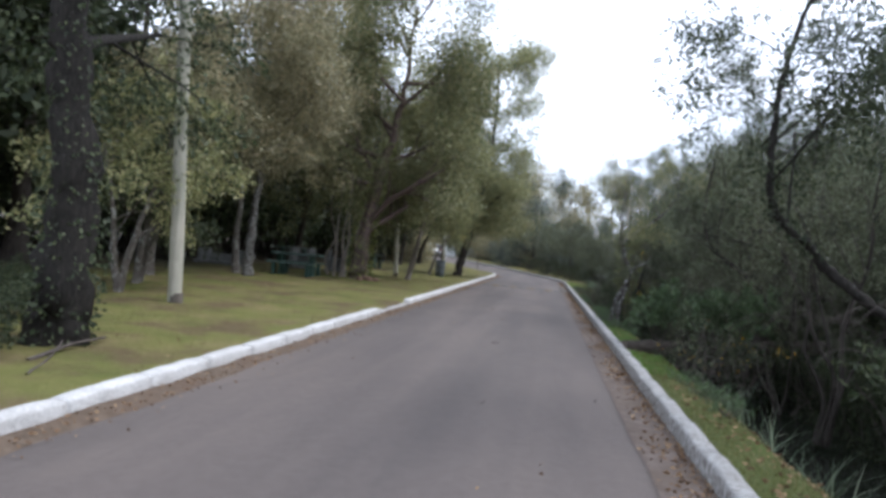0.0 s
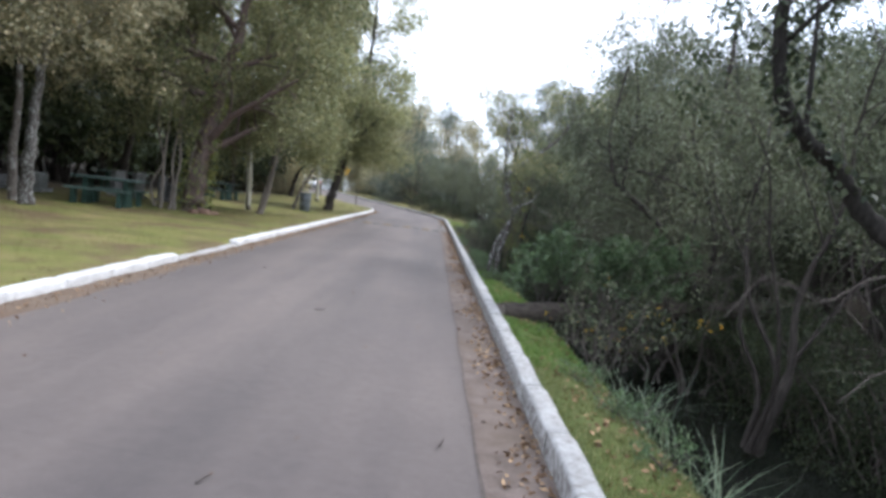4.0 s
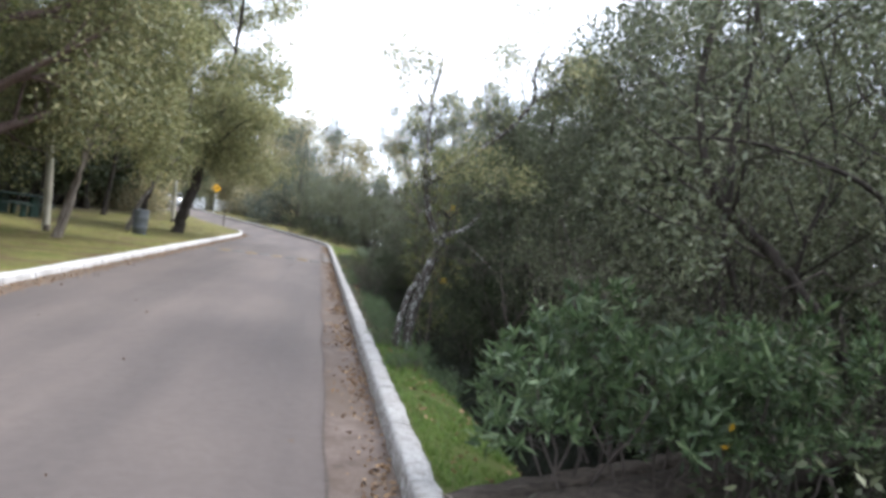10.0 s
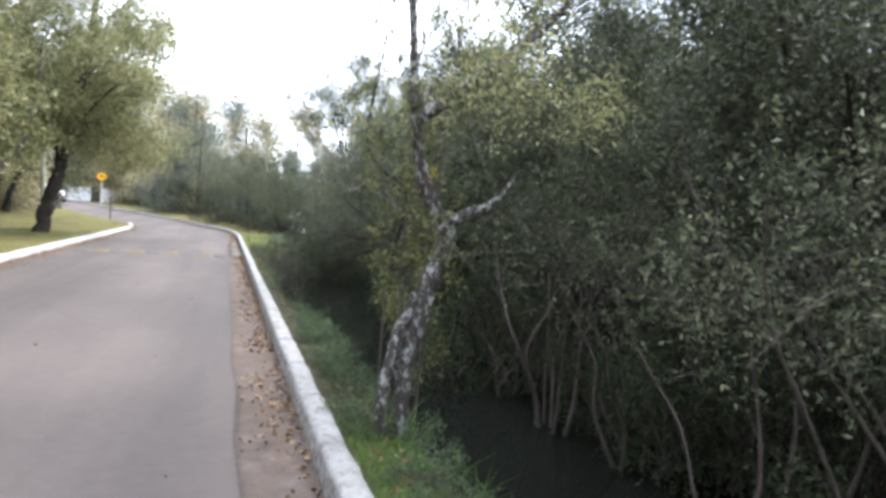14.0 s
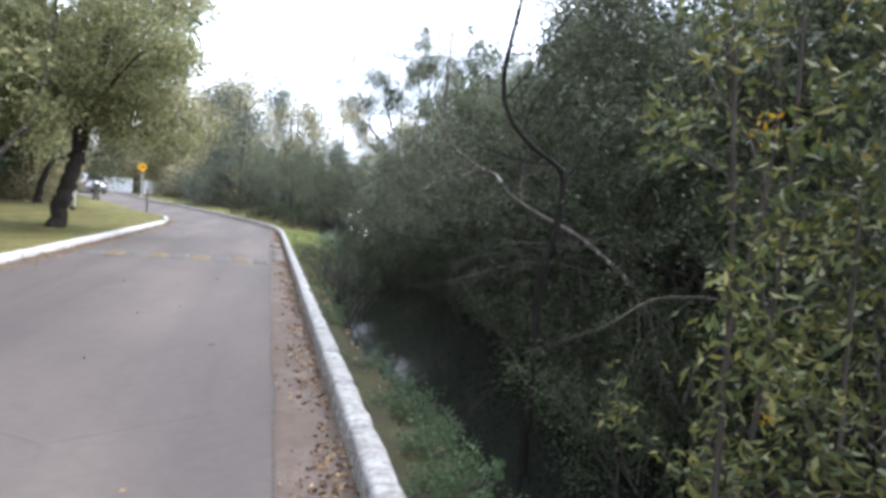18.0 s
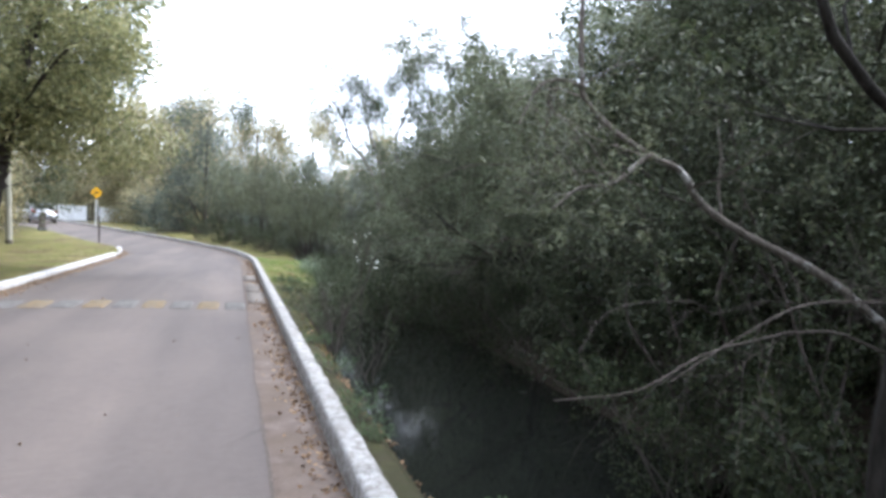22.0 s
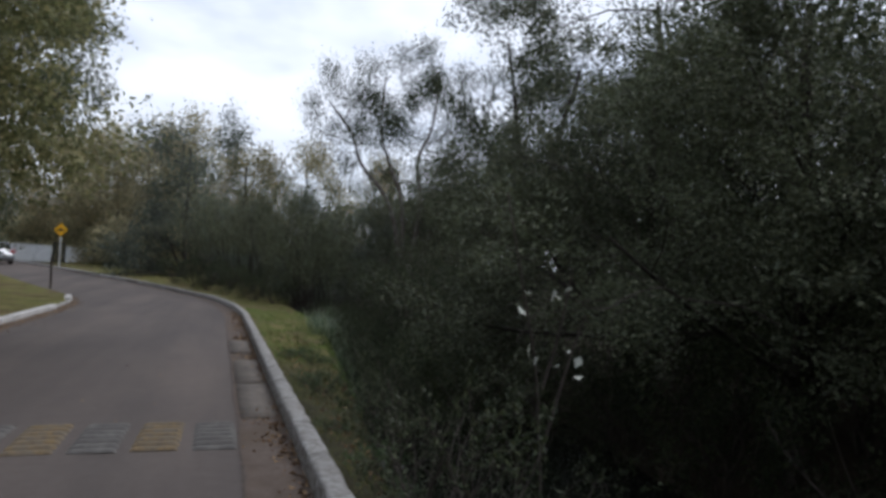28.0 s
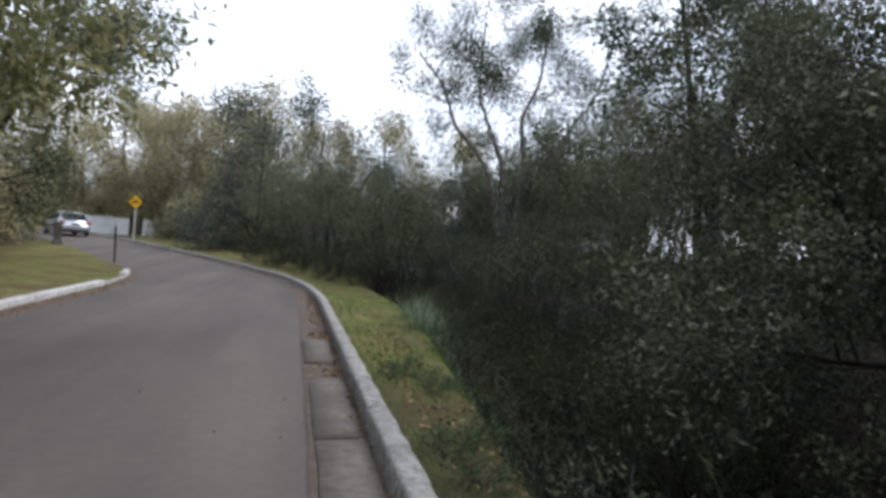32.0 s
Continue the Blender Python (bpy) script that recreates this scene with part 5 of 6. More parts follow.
    # long-leaved branch close by the path
    shrub(261, 5, 1.5, 0.7, (10, 0.03, 0.08, 0.018, 0.1), M_BARK, M_LEAF_DARK, "shrub with long narrow pale leaves above the ditch", [(5, 0.5, 0.4, 0.8, 0.14, 0.0), (4, 0.28, 0.3, 0.7, 0.15, 0.0)]).matrix_basis = Matrix.Translation((1.75, 7.6, -0.5))
    # small-leaved shrubs on the near bank past the pool
    for i, (x, y, h) in enumerate([(0.62, 29.7, 1.35), (0.80, 30.7, 1.3), (0.95, 31.8, 1.3), (1.15, 33.0, 1.2), (1.5, 34.4, 1.2), (1.8, 35.8, 1.2), (1.25, 30.2, 1.5)]):
        shrub(270 + i, 5, h, 0.6, (8, 0.014, 0.042, 0.013, -0.15, 0.4), M_TWIG, (M_LEAF_DARK, M_LEAF_MID)[i % 2], "small-leaved shrub on the near bank of the creek", [(6, 0.4, 0.35, 0.75, 0.16, 0.04), (4, 0.22, 0.3, 0.7, 0.18, 0.0)], group="bank shrubs").matrix_basis = Matrix.Translation((x, y, gz(x, y) - 0.1))
    pale_sapling(1.0, 29.9)
    rng = random.Random(300)
    weed = shrub(300, 7, 0.26, 0.40, (4, 0.02, 0.052, 0.015, -0.1), M_TWIG, M_LEAF_BRIGHT, "low leafy weed on the creek bank", [(5, 0.16, 0.15, 0.8, 0.14, 0.05), (3, 0.09, 0.3, 0.7, 0.15, 0.03)], group="bank weeds", name="weed", category="weed")
    spots = [(rng.uniform(0.34, 1.2), rng.uniform(29, 38)) for _ in range(34)] + [(rng.uniform(0.26, 0.50), rng.uniform(17, 24.8)) for _ in range(26)] + [(rng.uniform(0.24, 0.34), rng.uniform(24.8, 29)) for _ in range(7)] + [(rng.uniform(0.42, 1.05), rng.uniform(16.5, 24.4)) for _ in range(52)] + [(rng.uniform(0.55, 1.0), rng.uniform(9, 13)) for _ in range(7)]
    scatter(weed, spots, rng, (0.4, 0.95), sink=0.02)
    # the tall open-crowned tree above the thicket
    tree(280, [([(0, 0, 0), (-0.2, 0, 2.5), (-0.7, 0.3, 4.4), (-1.5, 1.0, 5.6), (-1.9, 1.2, 6.8), (-2.7, 1.8, 8.0)], 0.11, 0.03), ([(0, 0, 1.5), (-0.1, 0.2, 4.2), (-0.5, 0.6, 5.6), (-0.9, 0.6, 6.8), (-0.8, 0.8, 9.0)], 0.09, 0.03), ([(0.2, 0, 1.5), (0.6, 0.2, 4.2), (0.5, 0.4, 5.9), (1.0, 0.4, 7.2), (1.2, 0.4, 9.4)], 0.10, 0.03), ([(0.4, 0, 1.5), (1.5, 0, 4.4), (2.1, 0.2, 5.8), (2.9, 0.2, 7.0), (3.4, 0.2, 9.0)], 0.09, 0.03)],
         [(9, 1.7, 0.5, 0.85, 0.24, 0.05), (7, 0.8, 0.35, 0.8, 0.28, 0.03), (5, 0.4, 0.3, 0.9, 0.3, 0.0)], (30, 0.22, 0.085, 0.038, 0.05), M_BARK_GREY, M_LEAF_DARK, "tall tree with pale forked limbs and an open crown", place=at_ground(5.7, 49.5))
    tree(281, [([(0, 0, 0), (-0.1, 0, 2.5), (-0.3, 0.2, 4.6), (-0.6, 0.3, 6.8)], 0.085, 0.03), ([(0.2, 0, 1.5), (0.6, 0.2, 4.0), (1.3, 0.3, 6.4)], 0.11, 0.04)],
         [(7, 1.8, 0.45, 0.85, 0.16, 0.04), (6, 0.9, 0.35, 0.75, 0.2, 0.02), (5, 0.45, 0.35, 0.75, 0.2, 0.0)], (24, 0.1, 0.11, 0.04, 0.15), M_BARK, M_LEAF_DARK, "dark open-crowned tree that overtops the thicket", place=at_ground(6.0, 40.0))


def pale_sapling(x, y):
    """A thin sapling with a few broad pale leaves."""
    rng = np.random.default_rng(290)
    ob = thing("sapling", "thin sapling with a few broad pale leaves", "sapling", Matrix.Translation((x, y, gz(x, y))))
    lines = [np.array(smooth_line(p, 4)) for p in ([(0, 0, 0), (0.05, 0, 0.9), (0.02, 0.05, 1.8), (-0.08, 0.05, 2.3), (-0.18, 0.1, 2.85)], [(0.04, 0, 1.5), (0.16, 0.0, 1.9), (0.30, 0.05, 2.2)], [(0.02, 0, 1.8), (0.08, -0.05, 2.1), (0.12, -0.1, 2.45)])]
    v, q = join([tube(l, np.linspace(0.010, 0.004, len(l)), 5) for l in lines])
    part("stem", np_mesh("stem", v, q, [M_TWIG], smooth=True), ob)
    pale = leaf_material("leaf_pale", (0.45, 0.48, 0.40), (0.58, 0.60, 0.53), (0.68, 0.69, 0.62))
    at = np.concatenate([l[rng.integers(len(l) // 2, len(l), 4)] for l in lines])
    for p in at:
        one = p[None, :] + rng.normal(size=(1, 3)) * 0.03
        v, q = leaf_quads(rng, one, rng.normal(size=(1, 3)) + np.array([[0, 0, -0.4]]), 0.075, 0.042)
        part("leaf", np_mesh("leaf", v, q, [pale]), ob)


lawn_trees()
creek_trees()


# ---- materials of the made things ----
M_GREEN = plain("green_paint", (0.030, 0.066, 0.050), 0.6, 0, 0.3, 0.25, 9, 0.3)
M_GREEN_TOP = plain("paler_green_paint", (0.062, 0.098, 0.082), 0.55, 0, 0.4, 0.25, 6, 0.3)
M_GREY_STONE = speckled("grey_cement", (0.13, 0.13, 0.125), (0.26, 0.255, 0.245), 7, 0.9, (2.0, (0.12, 0.125, 0.11)), 0.5, (60, 0.4))
M_BIN = plain("grey_plastic", (0.105, 0.115, 0.125), 0.55, 0, 0.4, 0.15, 8, 0.15)
M_BIN_DARK = plain("dark_liner", (0.025, 0.026, 0.028), 0.6)
M_SIGN_Y = plain("sign_yellow", (0.80, 0.42, 0.010), 0.4, 0, 0.4, 0.04, 6, 0.02)
M_BLACK = plain("sign_black", (0.012, 0.012, 0.013), 0.5, 0, 0.4, 0.05)
M_WHITE_POST = plain("white_post", (0.62, 0.62, 0.60), 0.6, 0, 0.3, 0.10, 5)
M_WALL = speckled("white_wall_paint", (0.60, 0.61, 0.61), (0.76, 0.77, 0.775), 3, 0.8, (0.9, (0.52, 0.53, 0.53)), 0.2, None)
M_GATE = plain("dark_gate", (0.03, 0.032, 0.035), 0.6, 0.3)
M_DARK_WOOD = speckled("dark_post_wood", (0.05, 0.042, 0.035), (0.13, 0.11, 0.09), 12, 0.9, None, 0.4, None, "Object", (1, 1, 0.1))
M_CAR = plain("silver_paint", (0.48, 0.50, 0.53), 0.28, 0.75, 0.5, 0.02, 3, 0.0)
M_CAR_GREY = plain("bumper_plastic", (0.30, 0.315, 0.335), 0.45, 0.3, 0.4, 0.05, 3, 0.0)
M_GLASS = plain("tinted_glass", (0.012, 0.014, 0.018), 0.06, 0, 0.6, 0.0, 3, 0.0)
M_RUBBER = plain("rubber", (0.015, 0.015, 0.016), 0.85, 0, 0.3, 0.1)
M_ALLOY = plain("alloy_rim", (0.45, 0.46, 0.48), 0.35, 0.9, 0.5, 0.05)
M_TAIL = plain("tail_lamp_red", (0.45, 0.015, 0.012), 0.2, 0, 0.6, 0.0)
M_PLATE = plain("number_plate", (0.50, 0.51, 0.52), 0.5)
M_BUMP_Y = speckled("worn_yellow_paint", (0.095, 0.080, 0.062), (0.215, 0.150, 0.072), 17, 0.85, (9.0, (0.14, 0.118, 0.09)), 0.4, None, "World")
M_BUMP_G = speckled("worn_grey_concrete", (0.085, 0.080, 0.076), (0.165, 0.156, 0.146), 11, 0.9, (5.0, (0.10, 0.093, 0.088)), 0.4, None, "World")
M_RED_SOIL = speckled("red_earth", (0.085, 0.050, 0.034), (0.17, 0.105, 0.072), 9, 0.95, None, 0.5, None)


# ---- things beside and on the road ----
def pole(x, y, base_r, top_r, height, lean, label, group=""):
    """A round wooden pole with a slight taper, checks and a chamfered top."""
    rng = np.random.default_rng(int(abs(x * 100)))
    z0 = gz(x, y)
    n = 14
    line = np.array([(lean[0] * t + 0.012 * math.sin(t * 9), lean[1] * t, -0.3 + (height + 0.3) * t) for t in np.linspace(0, 1, n)])
    r = base_r + (top_r - base_r) * np.linspace(0, 1, n) + rng.normal(size=n) * 0.0025
    v, q = tube(np.vstack([line, line[-1] + (0, 0, 0.02), line[-1] + (0, 0, 0.021)]), np.append(r, [top_r * 0.8, 0.001]), 14)
    ob = thing("utility_pole", label, "pole", Matrix.Translation((x, y, z0)), group)
    part("shaft", np_mesh("shaft", v, q, [M_POLE], smooth=True), ob)
    # a darker collar round the lowest stretch of the shaft
    collar, q2 = tube([(0, 0, -0.02), (0, 0, 0.10), (0, 0, 0.16)], [base_r * 1.06, base_r * 1.06, base_r * 0.99], 14)
    part("base_band", np_mesh("base_band", collar, q2, [M_DARK_WOOD], smooth=True), ob, "dark band round the foot of the pole")


def picnic_table(x, y, turn, label):
    """A cement table with two benches, each on slab legs."""
    ob = thing("picnic_table", label, "table", Matrix.Translation((x, y, gz(x, y) - 0.01)) @ Matrix.Rotation(radians(turn), 4, "Z"), "picnic tables")
    # top and seats take a paler green than the legs
    part("tabletop", box_bm(1.62, 0.66, 0.055, Matrix.Translation((0, 0, 0.690)), 0.014), ob, "paler green slab", material=M_GREEN_TOP)
    for sx in (-0.5, 0.5):
        part("leg", box_bm(0.11, 0.42, 0.665, Matrix.Translation((sx, 0, 0.330)), 0.014), ob, material=M_GREEN)
        part("leg_foot", box_bm(0.16, 0.50, 0.05, Matrix.Translation((sx, 0, 0.026)), 0.012), ob, material=M_GREEN)
    for sy in (-0.66, 0.66):
        part("bench_seat", box_bm(1.56, 0.26, 0.05, Matrix.Translation((0, sy, 0.405)), 0.014), ob, "paler green slab", material=M_GREEN_TOP)
        for sx in (-0.55, 0.55):
            part("bench_leg", box_bm(0.10, 0.20, 0.385, Matrix.Translation((sx, sy, 0.190)), 0.012), ob, material=M_GREEN)


def grill(x, y, turn, w, h, label):
    """A low hearth: two cheeks, a back and a slab on a plinth."""
    ob = thing("barbecue", label, "barbecue", Matrix.Translation((x, y, gz(x, y))) @ Matrix.Rotation(radians(turn), 4, "Z"), "barbecues")
    part("plinth", box_bm(w * 1.12, 0.75, 0.10, Matrix.Translation((0, 0, 0.04)), 0.015), ob, material=M_GREY_STONE)
    for s in (-1, 1):
        part("cheek", box_bm(w * 0.2, 0.55, h, Matrix.Translation((s * w * 0.4, 0, 0.09 + h / 2)), 0.03), ob, material=M_GREY_STONE)
    part("back", box_bm(w * 0.62, 0.1, h * 0.62, Matrix.Translation((0, 0.22, 0.09 + h * 0.31)), 0.015), ob, material=M_GREY_STONE)


def litter_bin(x, y):
    ob = thing("litter_bin", "grey ribbed plastic litter bin standing on the lawn", "bin", Matrix.Translation((x, y, gz(x, y) - 0.01)))
    prof = [(0.19, 0.0), (0.205, 0.02), (0.21, 0.18), (0.222, 0.20), (0.222, 0.23), (0.214, 0.25), (0.225, 0.50), (0.236, 0.52), (0.236, 0.55), (0.228, 0.57), (0.235, 0.76)]
    v, q = tube([(0, 0, z) for _, z in prof], [r for r, _ in prof], 28)
    part("body", np_mesh("body", v, q, [M_BIN], smooth=True), ob)
    prof = [(0.235, 0.755), (0.258, 0.76), (0.262, 0.775), (0.258, 0.79), (0.232, 0.792), (0.222, 0.78), (0.215, 0.70)]
    v, q = tube([(0, 0, z + 0.0001 * i) for i, (_, z) in enumerate(prof)], [r for r, _ in prof], 28)
    part("rim", np_mesh("rim", v, q, [M_BIN], smooth=True), ob, "rolled grey rim")
    part("liner", cyl_bm(0.216, 0.218, 0.02, Matrix.Translation((0, 0, 0.70)), 28), ob, "black rubbish bag", material=M_BIN_DARK)
    for i in range(12):
        a = i * math.pi / 6
        part("rib", box_bm(0.012, 0.012, 0.22, pose(0.222 * math.cos(a), 0.222 * math.sin(a), 0.375, 0, 0, math.degrees(a)), 0.003), ob, material=M_BIN)


def warning_sign(x, y):
    """A yellow diamond with a black hump on a white post."""
    z0 = gz(x, y)
    ob = thing("road_sign", "yellow diamond speed hump warning sign on a white post", "sign", Matrix.Translation((x, y, z0)) @ pose(0, 0, 0, 0, 0, -8))
    part("post", cyl_bm(0.045, 0.045, 2.9, Matrix.Translation((0, 0, -0.2)), 12, 0.004), ob, "white painted round post", material=M_WHITE_POST)
    s = 0.66
    turn = Matrix.Translation((0, -0.06, 2.38)) @ Matrix.Rotation(radians(45), 4, "Y")
    part("border", box_bm(s, 0.006, s, turn, 0.002), ob, "thin black border", material=M_BLACK)
    plate = part("plate", box_bm(s - 0.05, 0.006, s - 0.05, Matrix.Translation((0, -0.007, 0)) @ turn, 0.002), ob, "yellow reflective plate", material=M_SIGN_Y)
    bm = bmesh.new()
    arc = [(-0.25, -0.06), (0.25, -0.06), (0.25, -0.015), (0.16, -0.01)] + [(0.16 * math.cos(a), -0.01 + 0.10 * math.sin(a)) for a in [math.pi * i / 12 for i in range(1, 12)]] + [(-0.16, -0.01), (-0.25, -0.015)]
    f = bm.faces.new([bm.verts.new((px, -0.074, 2.38 + pz)) for px, pz in arc])
    ext = bmesh.ops.extrude_face_region(bm, geom=[f])
    bmesh.ops.translate(bm, vec=(0, 0.004, 0), verts=[g for g in ext["geom"] if isinstance(g, bmesh.types.BMVert)])
    part("hump_symbol", bm, plate, "black hump symbol", material=M_BLACK)
    for dz in (-0.14, 0.16):
        part("clamp", box_bm(0.10, 0.10, 0.03, Matrix.Translation((0, -0.02, 2.38 + dz)), 0.004), ob, material=M_WHITE_POST)


def wall_panel(name, a, b, z0, z1, label):
    """A short stretch of white garden wall with a coping, end piers and ribs."""
    (ax, ay), (bx, by) = a, b
    ln = math.hypot(bx - ax, by - ay)
    m = Matrix.Translation(((ax + bx) / 2, (ay + by) / 2, z0)) @ Matrix.Rotation(math.atan2(by - ay, bx - ax), 4, "Z")
    ob = thing(name, label, "wall", m, "white walls")
    h = z1 - z0
    part("panel", box_bm(ln - 0.2, 0.12, h, Matrix.Translation((0, 0, h / 2 - 0.1)), 0.01), ob, material=M_WALL)
    part("coping", box_bm(ln, 0.20, 0.06, Matrix.Translation((0, 0, h - 0.07)), 0.012), ob, material=M_WALL)
    for s in (-1, 1):
        part("pier", box_bm(0.18, 0.18, h + 0.02, Matrix.Translation((s * (ln / 2 - 0.09), 0, h / 2 - 0.11)), 0.012), ob, material=M_WALL)
    n = max(2, int(ln / 0.33))
    for i in range(1, n):
        part("rib", box_bm(0.03, 0.015, h - 0.18, Matrix.Translation((-ln / 2 + ln * i / n, -0.068, h / 2 - 0.12)), 0.003), ob, material=M_WALL)


def gate(x, y, z0, w, h, turn):
    ob = thing("gate", "closed dark metal gate between the white walls", "gate", Matrix.Translation((x, y, z0)) @ Matrix.Rotation(radians(turn), 4, "Z"))
    for s in (-1, 1):
        part("stile", box_bm(0.06, 0.06, h, Matrix.Translation((s * (w / 2 - 0.03), 0, h / 2)), 0.006), ob, material=M_GATE)
    for z in (0.12, h - 0.05):
        part("rail", box_bm(w - 0.12, 0.04, 0.05, Matrix.Translation((0, 0, z)), 0.005), ob, material=M_GATE)
    for i in range(7):
        part("bar", cyl_bm(0.022, 0.022, h - 0.22, Matrix.Translation((-w / 2 + 0.1 + (w - 0.2) * i / 6, 0, 0.14)), 8), ob, material=M_GATE)


def marker_post(x, y):
    ob = thing("marker_post", "thin dark wooden post at the corner of the lawn", "post", Matrix.Translation((x, y, gz(x, y) - 0.15)) @ pose(0, 0, 0, 1, -1.5, 10))
    part("shaft", box_bm(0.075, 0.075, 1.5, Matrix.Translation((0, 0, 0.75)), 0.012), ob, material=M_DARK_WOOD)


def bollard(x, y):
    ob = thing("concrete_bollard", "pale concrete gatepost beside the road", "post", Matrix.Translation((x, y, gz(x, y) - 0.1)) @ pose(0, 0, 0, 0, 1, 25))
    part("shaft", box_bm(0.30, 0.28, 1.05, Matrix.Translation((0, 0, 0.52)), 0.03), ob, material=M_CONCRETE)
    part("cap", box_bm(0.36, 0.34, 0.08, Matrix.Translation((0, 0, 1.08)), 0.02), ob, material=M_CONCRETE)
    part("foot", box_bm(0.40, 0.38, 0.22, Matrix.Translation((0, 0, 0.16)), 0.02), ob, "grey cement foot", material=M_GREY_STONE)


def speed_hump(y0):
    """A row of ribbed concrete plates, yellow and grey in turn, across the road."""
    ob = thing("speed_hump", "worn ribbed yellow and grey plates in a row across the road", "speed hump", Matrix.Translation((0, y0, 0)))
    rng = random.Random(12)
    shapes = {}
    for key, mat in (("y", M_BUMP_Y), ("g", M_BUMP_G)):
        ribs = 7
        xs, prof = 0.29, []
        for i in range(ribs * 10 + 1):
            t = i / (ribs * 10)
            base = 0.012 * math.sin(math.pi * t) ** 0.6
            prof.append((-0.43 + 0.86 * t, base + 0.040 * (min(1.0, max(0.0, 0.6 + 2.6 * math.sin(2 * math.pi * ribs * t))) - 0.62)))
        cols = [(-xs / 2 - 0.03, -0.02, 0.0), (-xs / 2, 0.0, 0.6), (-xs / 2 + 0.03, 0.0, 1.0), (xs / 2 - 0.03, 0.0, 1.0), (xs / 2, 0.0, 0.6), (xs / 2 + 0.03, -0.02, 0.0)]
        v = [(x, py, pz * f + dz) for py, pz in prof for x, dz, f in cols]
        n = len(cols)
        q = [(i * n + j, i * n + j + 1, (i + 1) * n + j + 1, (i + 1) * n + j) for i in range(len(prof) - 1) for j in range(n - 1)]
        shapes[key] = np_mesh("plate", v, q, [mat])
    for i in range(9):
        x = -0.585 - 0.405 * i
        f = (x + 4.4) / 4.4
        z = 0.14 * f * (1 - f) - 0.008
        part("plate", shapes["gy"[i % 2]], ob, "", Matrix.Translation((x, rng.uniform(-0.015, 0.015), z)) @ pose(0, 0, 0, 0, 0, rng.uniform(-1.5, 1.5)))


def gutter_slab(y0, y1, x0=-0.36, x1=-0.03):
    n = 8
    rows = []
    for i in range(n + 1):
        y = y0 + (y1 - y0) * i / n
        jx = 0.02 * noise.noise((y * 3, 1.0, 4.0))
        rows.append([(x0 + jx, y, -0.04), (x0 + jx + 0.006, y, -0.014), (x1 + jx * 0.5 - 0.006, y, -0.008), (x1 + jx * 0.5, y, -0.04)])
    rows = [[(x, y, -0.04) for x, y, z in rows[0]]] + rows + [[(x, y, -0.04) for x, y, z in rows[-1]]]
    n += 2
    q = [(i * 4 + j, i * 4 + j + 1, (i + 1) * 4 + j + 1, (i + 1) * 4 + j) for i in range(n) for j in range(3)]
    thing("gutter_slab", "pale concrete slab let into the gutter", "slab", group="gutter slabs", data=np_mesh("gutter_slab", np.array(rows).reshape(-1, 3), q, [M_CONCRETE]))


def fallen_log():
    """A heavy rough log that spans the creek, and a shorter one under it."""
    for a, b, r, label, seed in (((0.19, 13.60, 0.06), (5.2, 15.45, 0.36), 0.125, "heavy bark-covered log laid across the creek", 4), ((0.17, 13.84, 0.04), (4.9, 15.65, 0.32), 0.11, "second rough log beside it across the creek", 8), ((0.35, 13.2, -0.10), (1.0, 13.34, -0.16), 0.07, "short sawn log under the log bridge", 6)):
        rng = np.random.default_rng(seed)
        n, sides = 60, 22
        a, b = np.array(a), np.array(b)
        line = np.array([a + (b - a) * t + rng.normal(size=3) * 0.006 for t in np.linspace(0, 1, n)])
        v, q = tube(line, r * (1 + rng.normal(size=n) * 0.03), sides)
        groove = 1 + 0.05 * np.sin(np.arange(sides) * 2 * np.pi / sides * 6 + seed)
        v = v.reshape(n, sides, 3)
        v = line[:, None, :] + (v - line[:, None, :]) * groove[None, :, None] * (1 + rng.normal(size=(n, sides)) * 0.045)[:, :, None]
        ob = thing("log", label, "log")
        part("bark", np_mesh("bark", v.reshape(-1, 3), q, [M_LOG], smooth=True), ob)
        way = Vector(b - a).normalized()
        m = Matrix.Translation(a) @ way.to_track_quat("Z", "Y").to_matrix().to_4x4()
        part("cut_end", cyl_bm(r * 0.97, r * 0.97, 0.01, m, 18), ob, "weathered cut end", material=M_BARK_TAN)


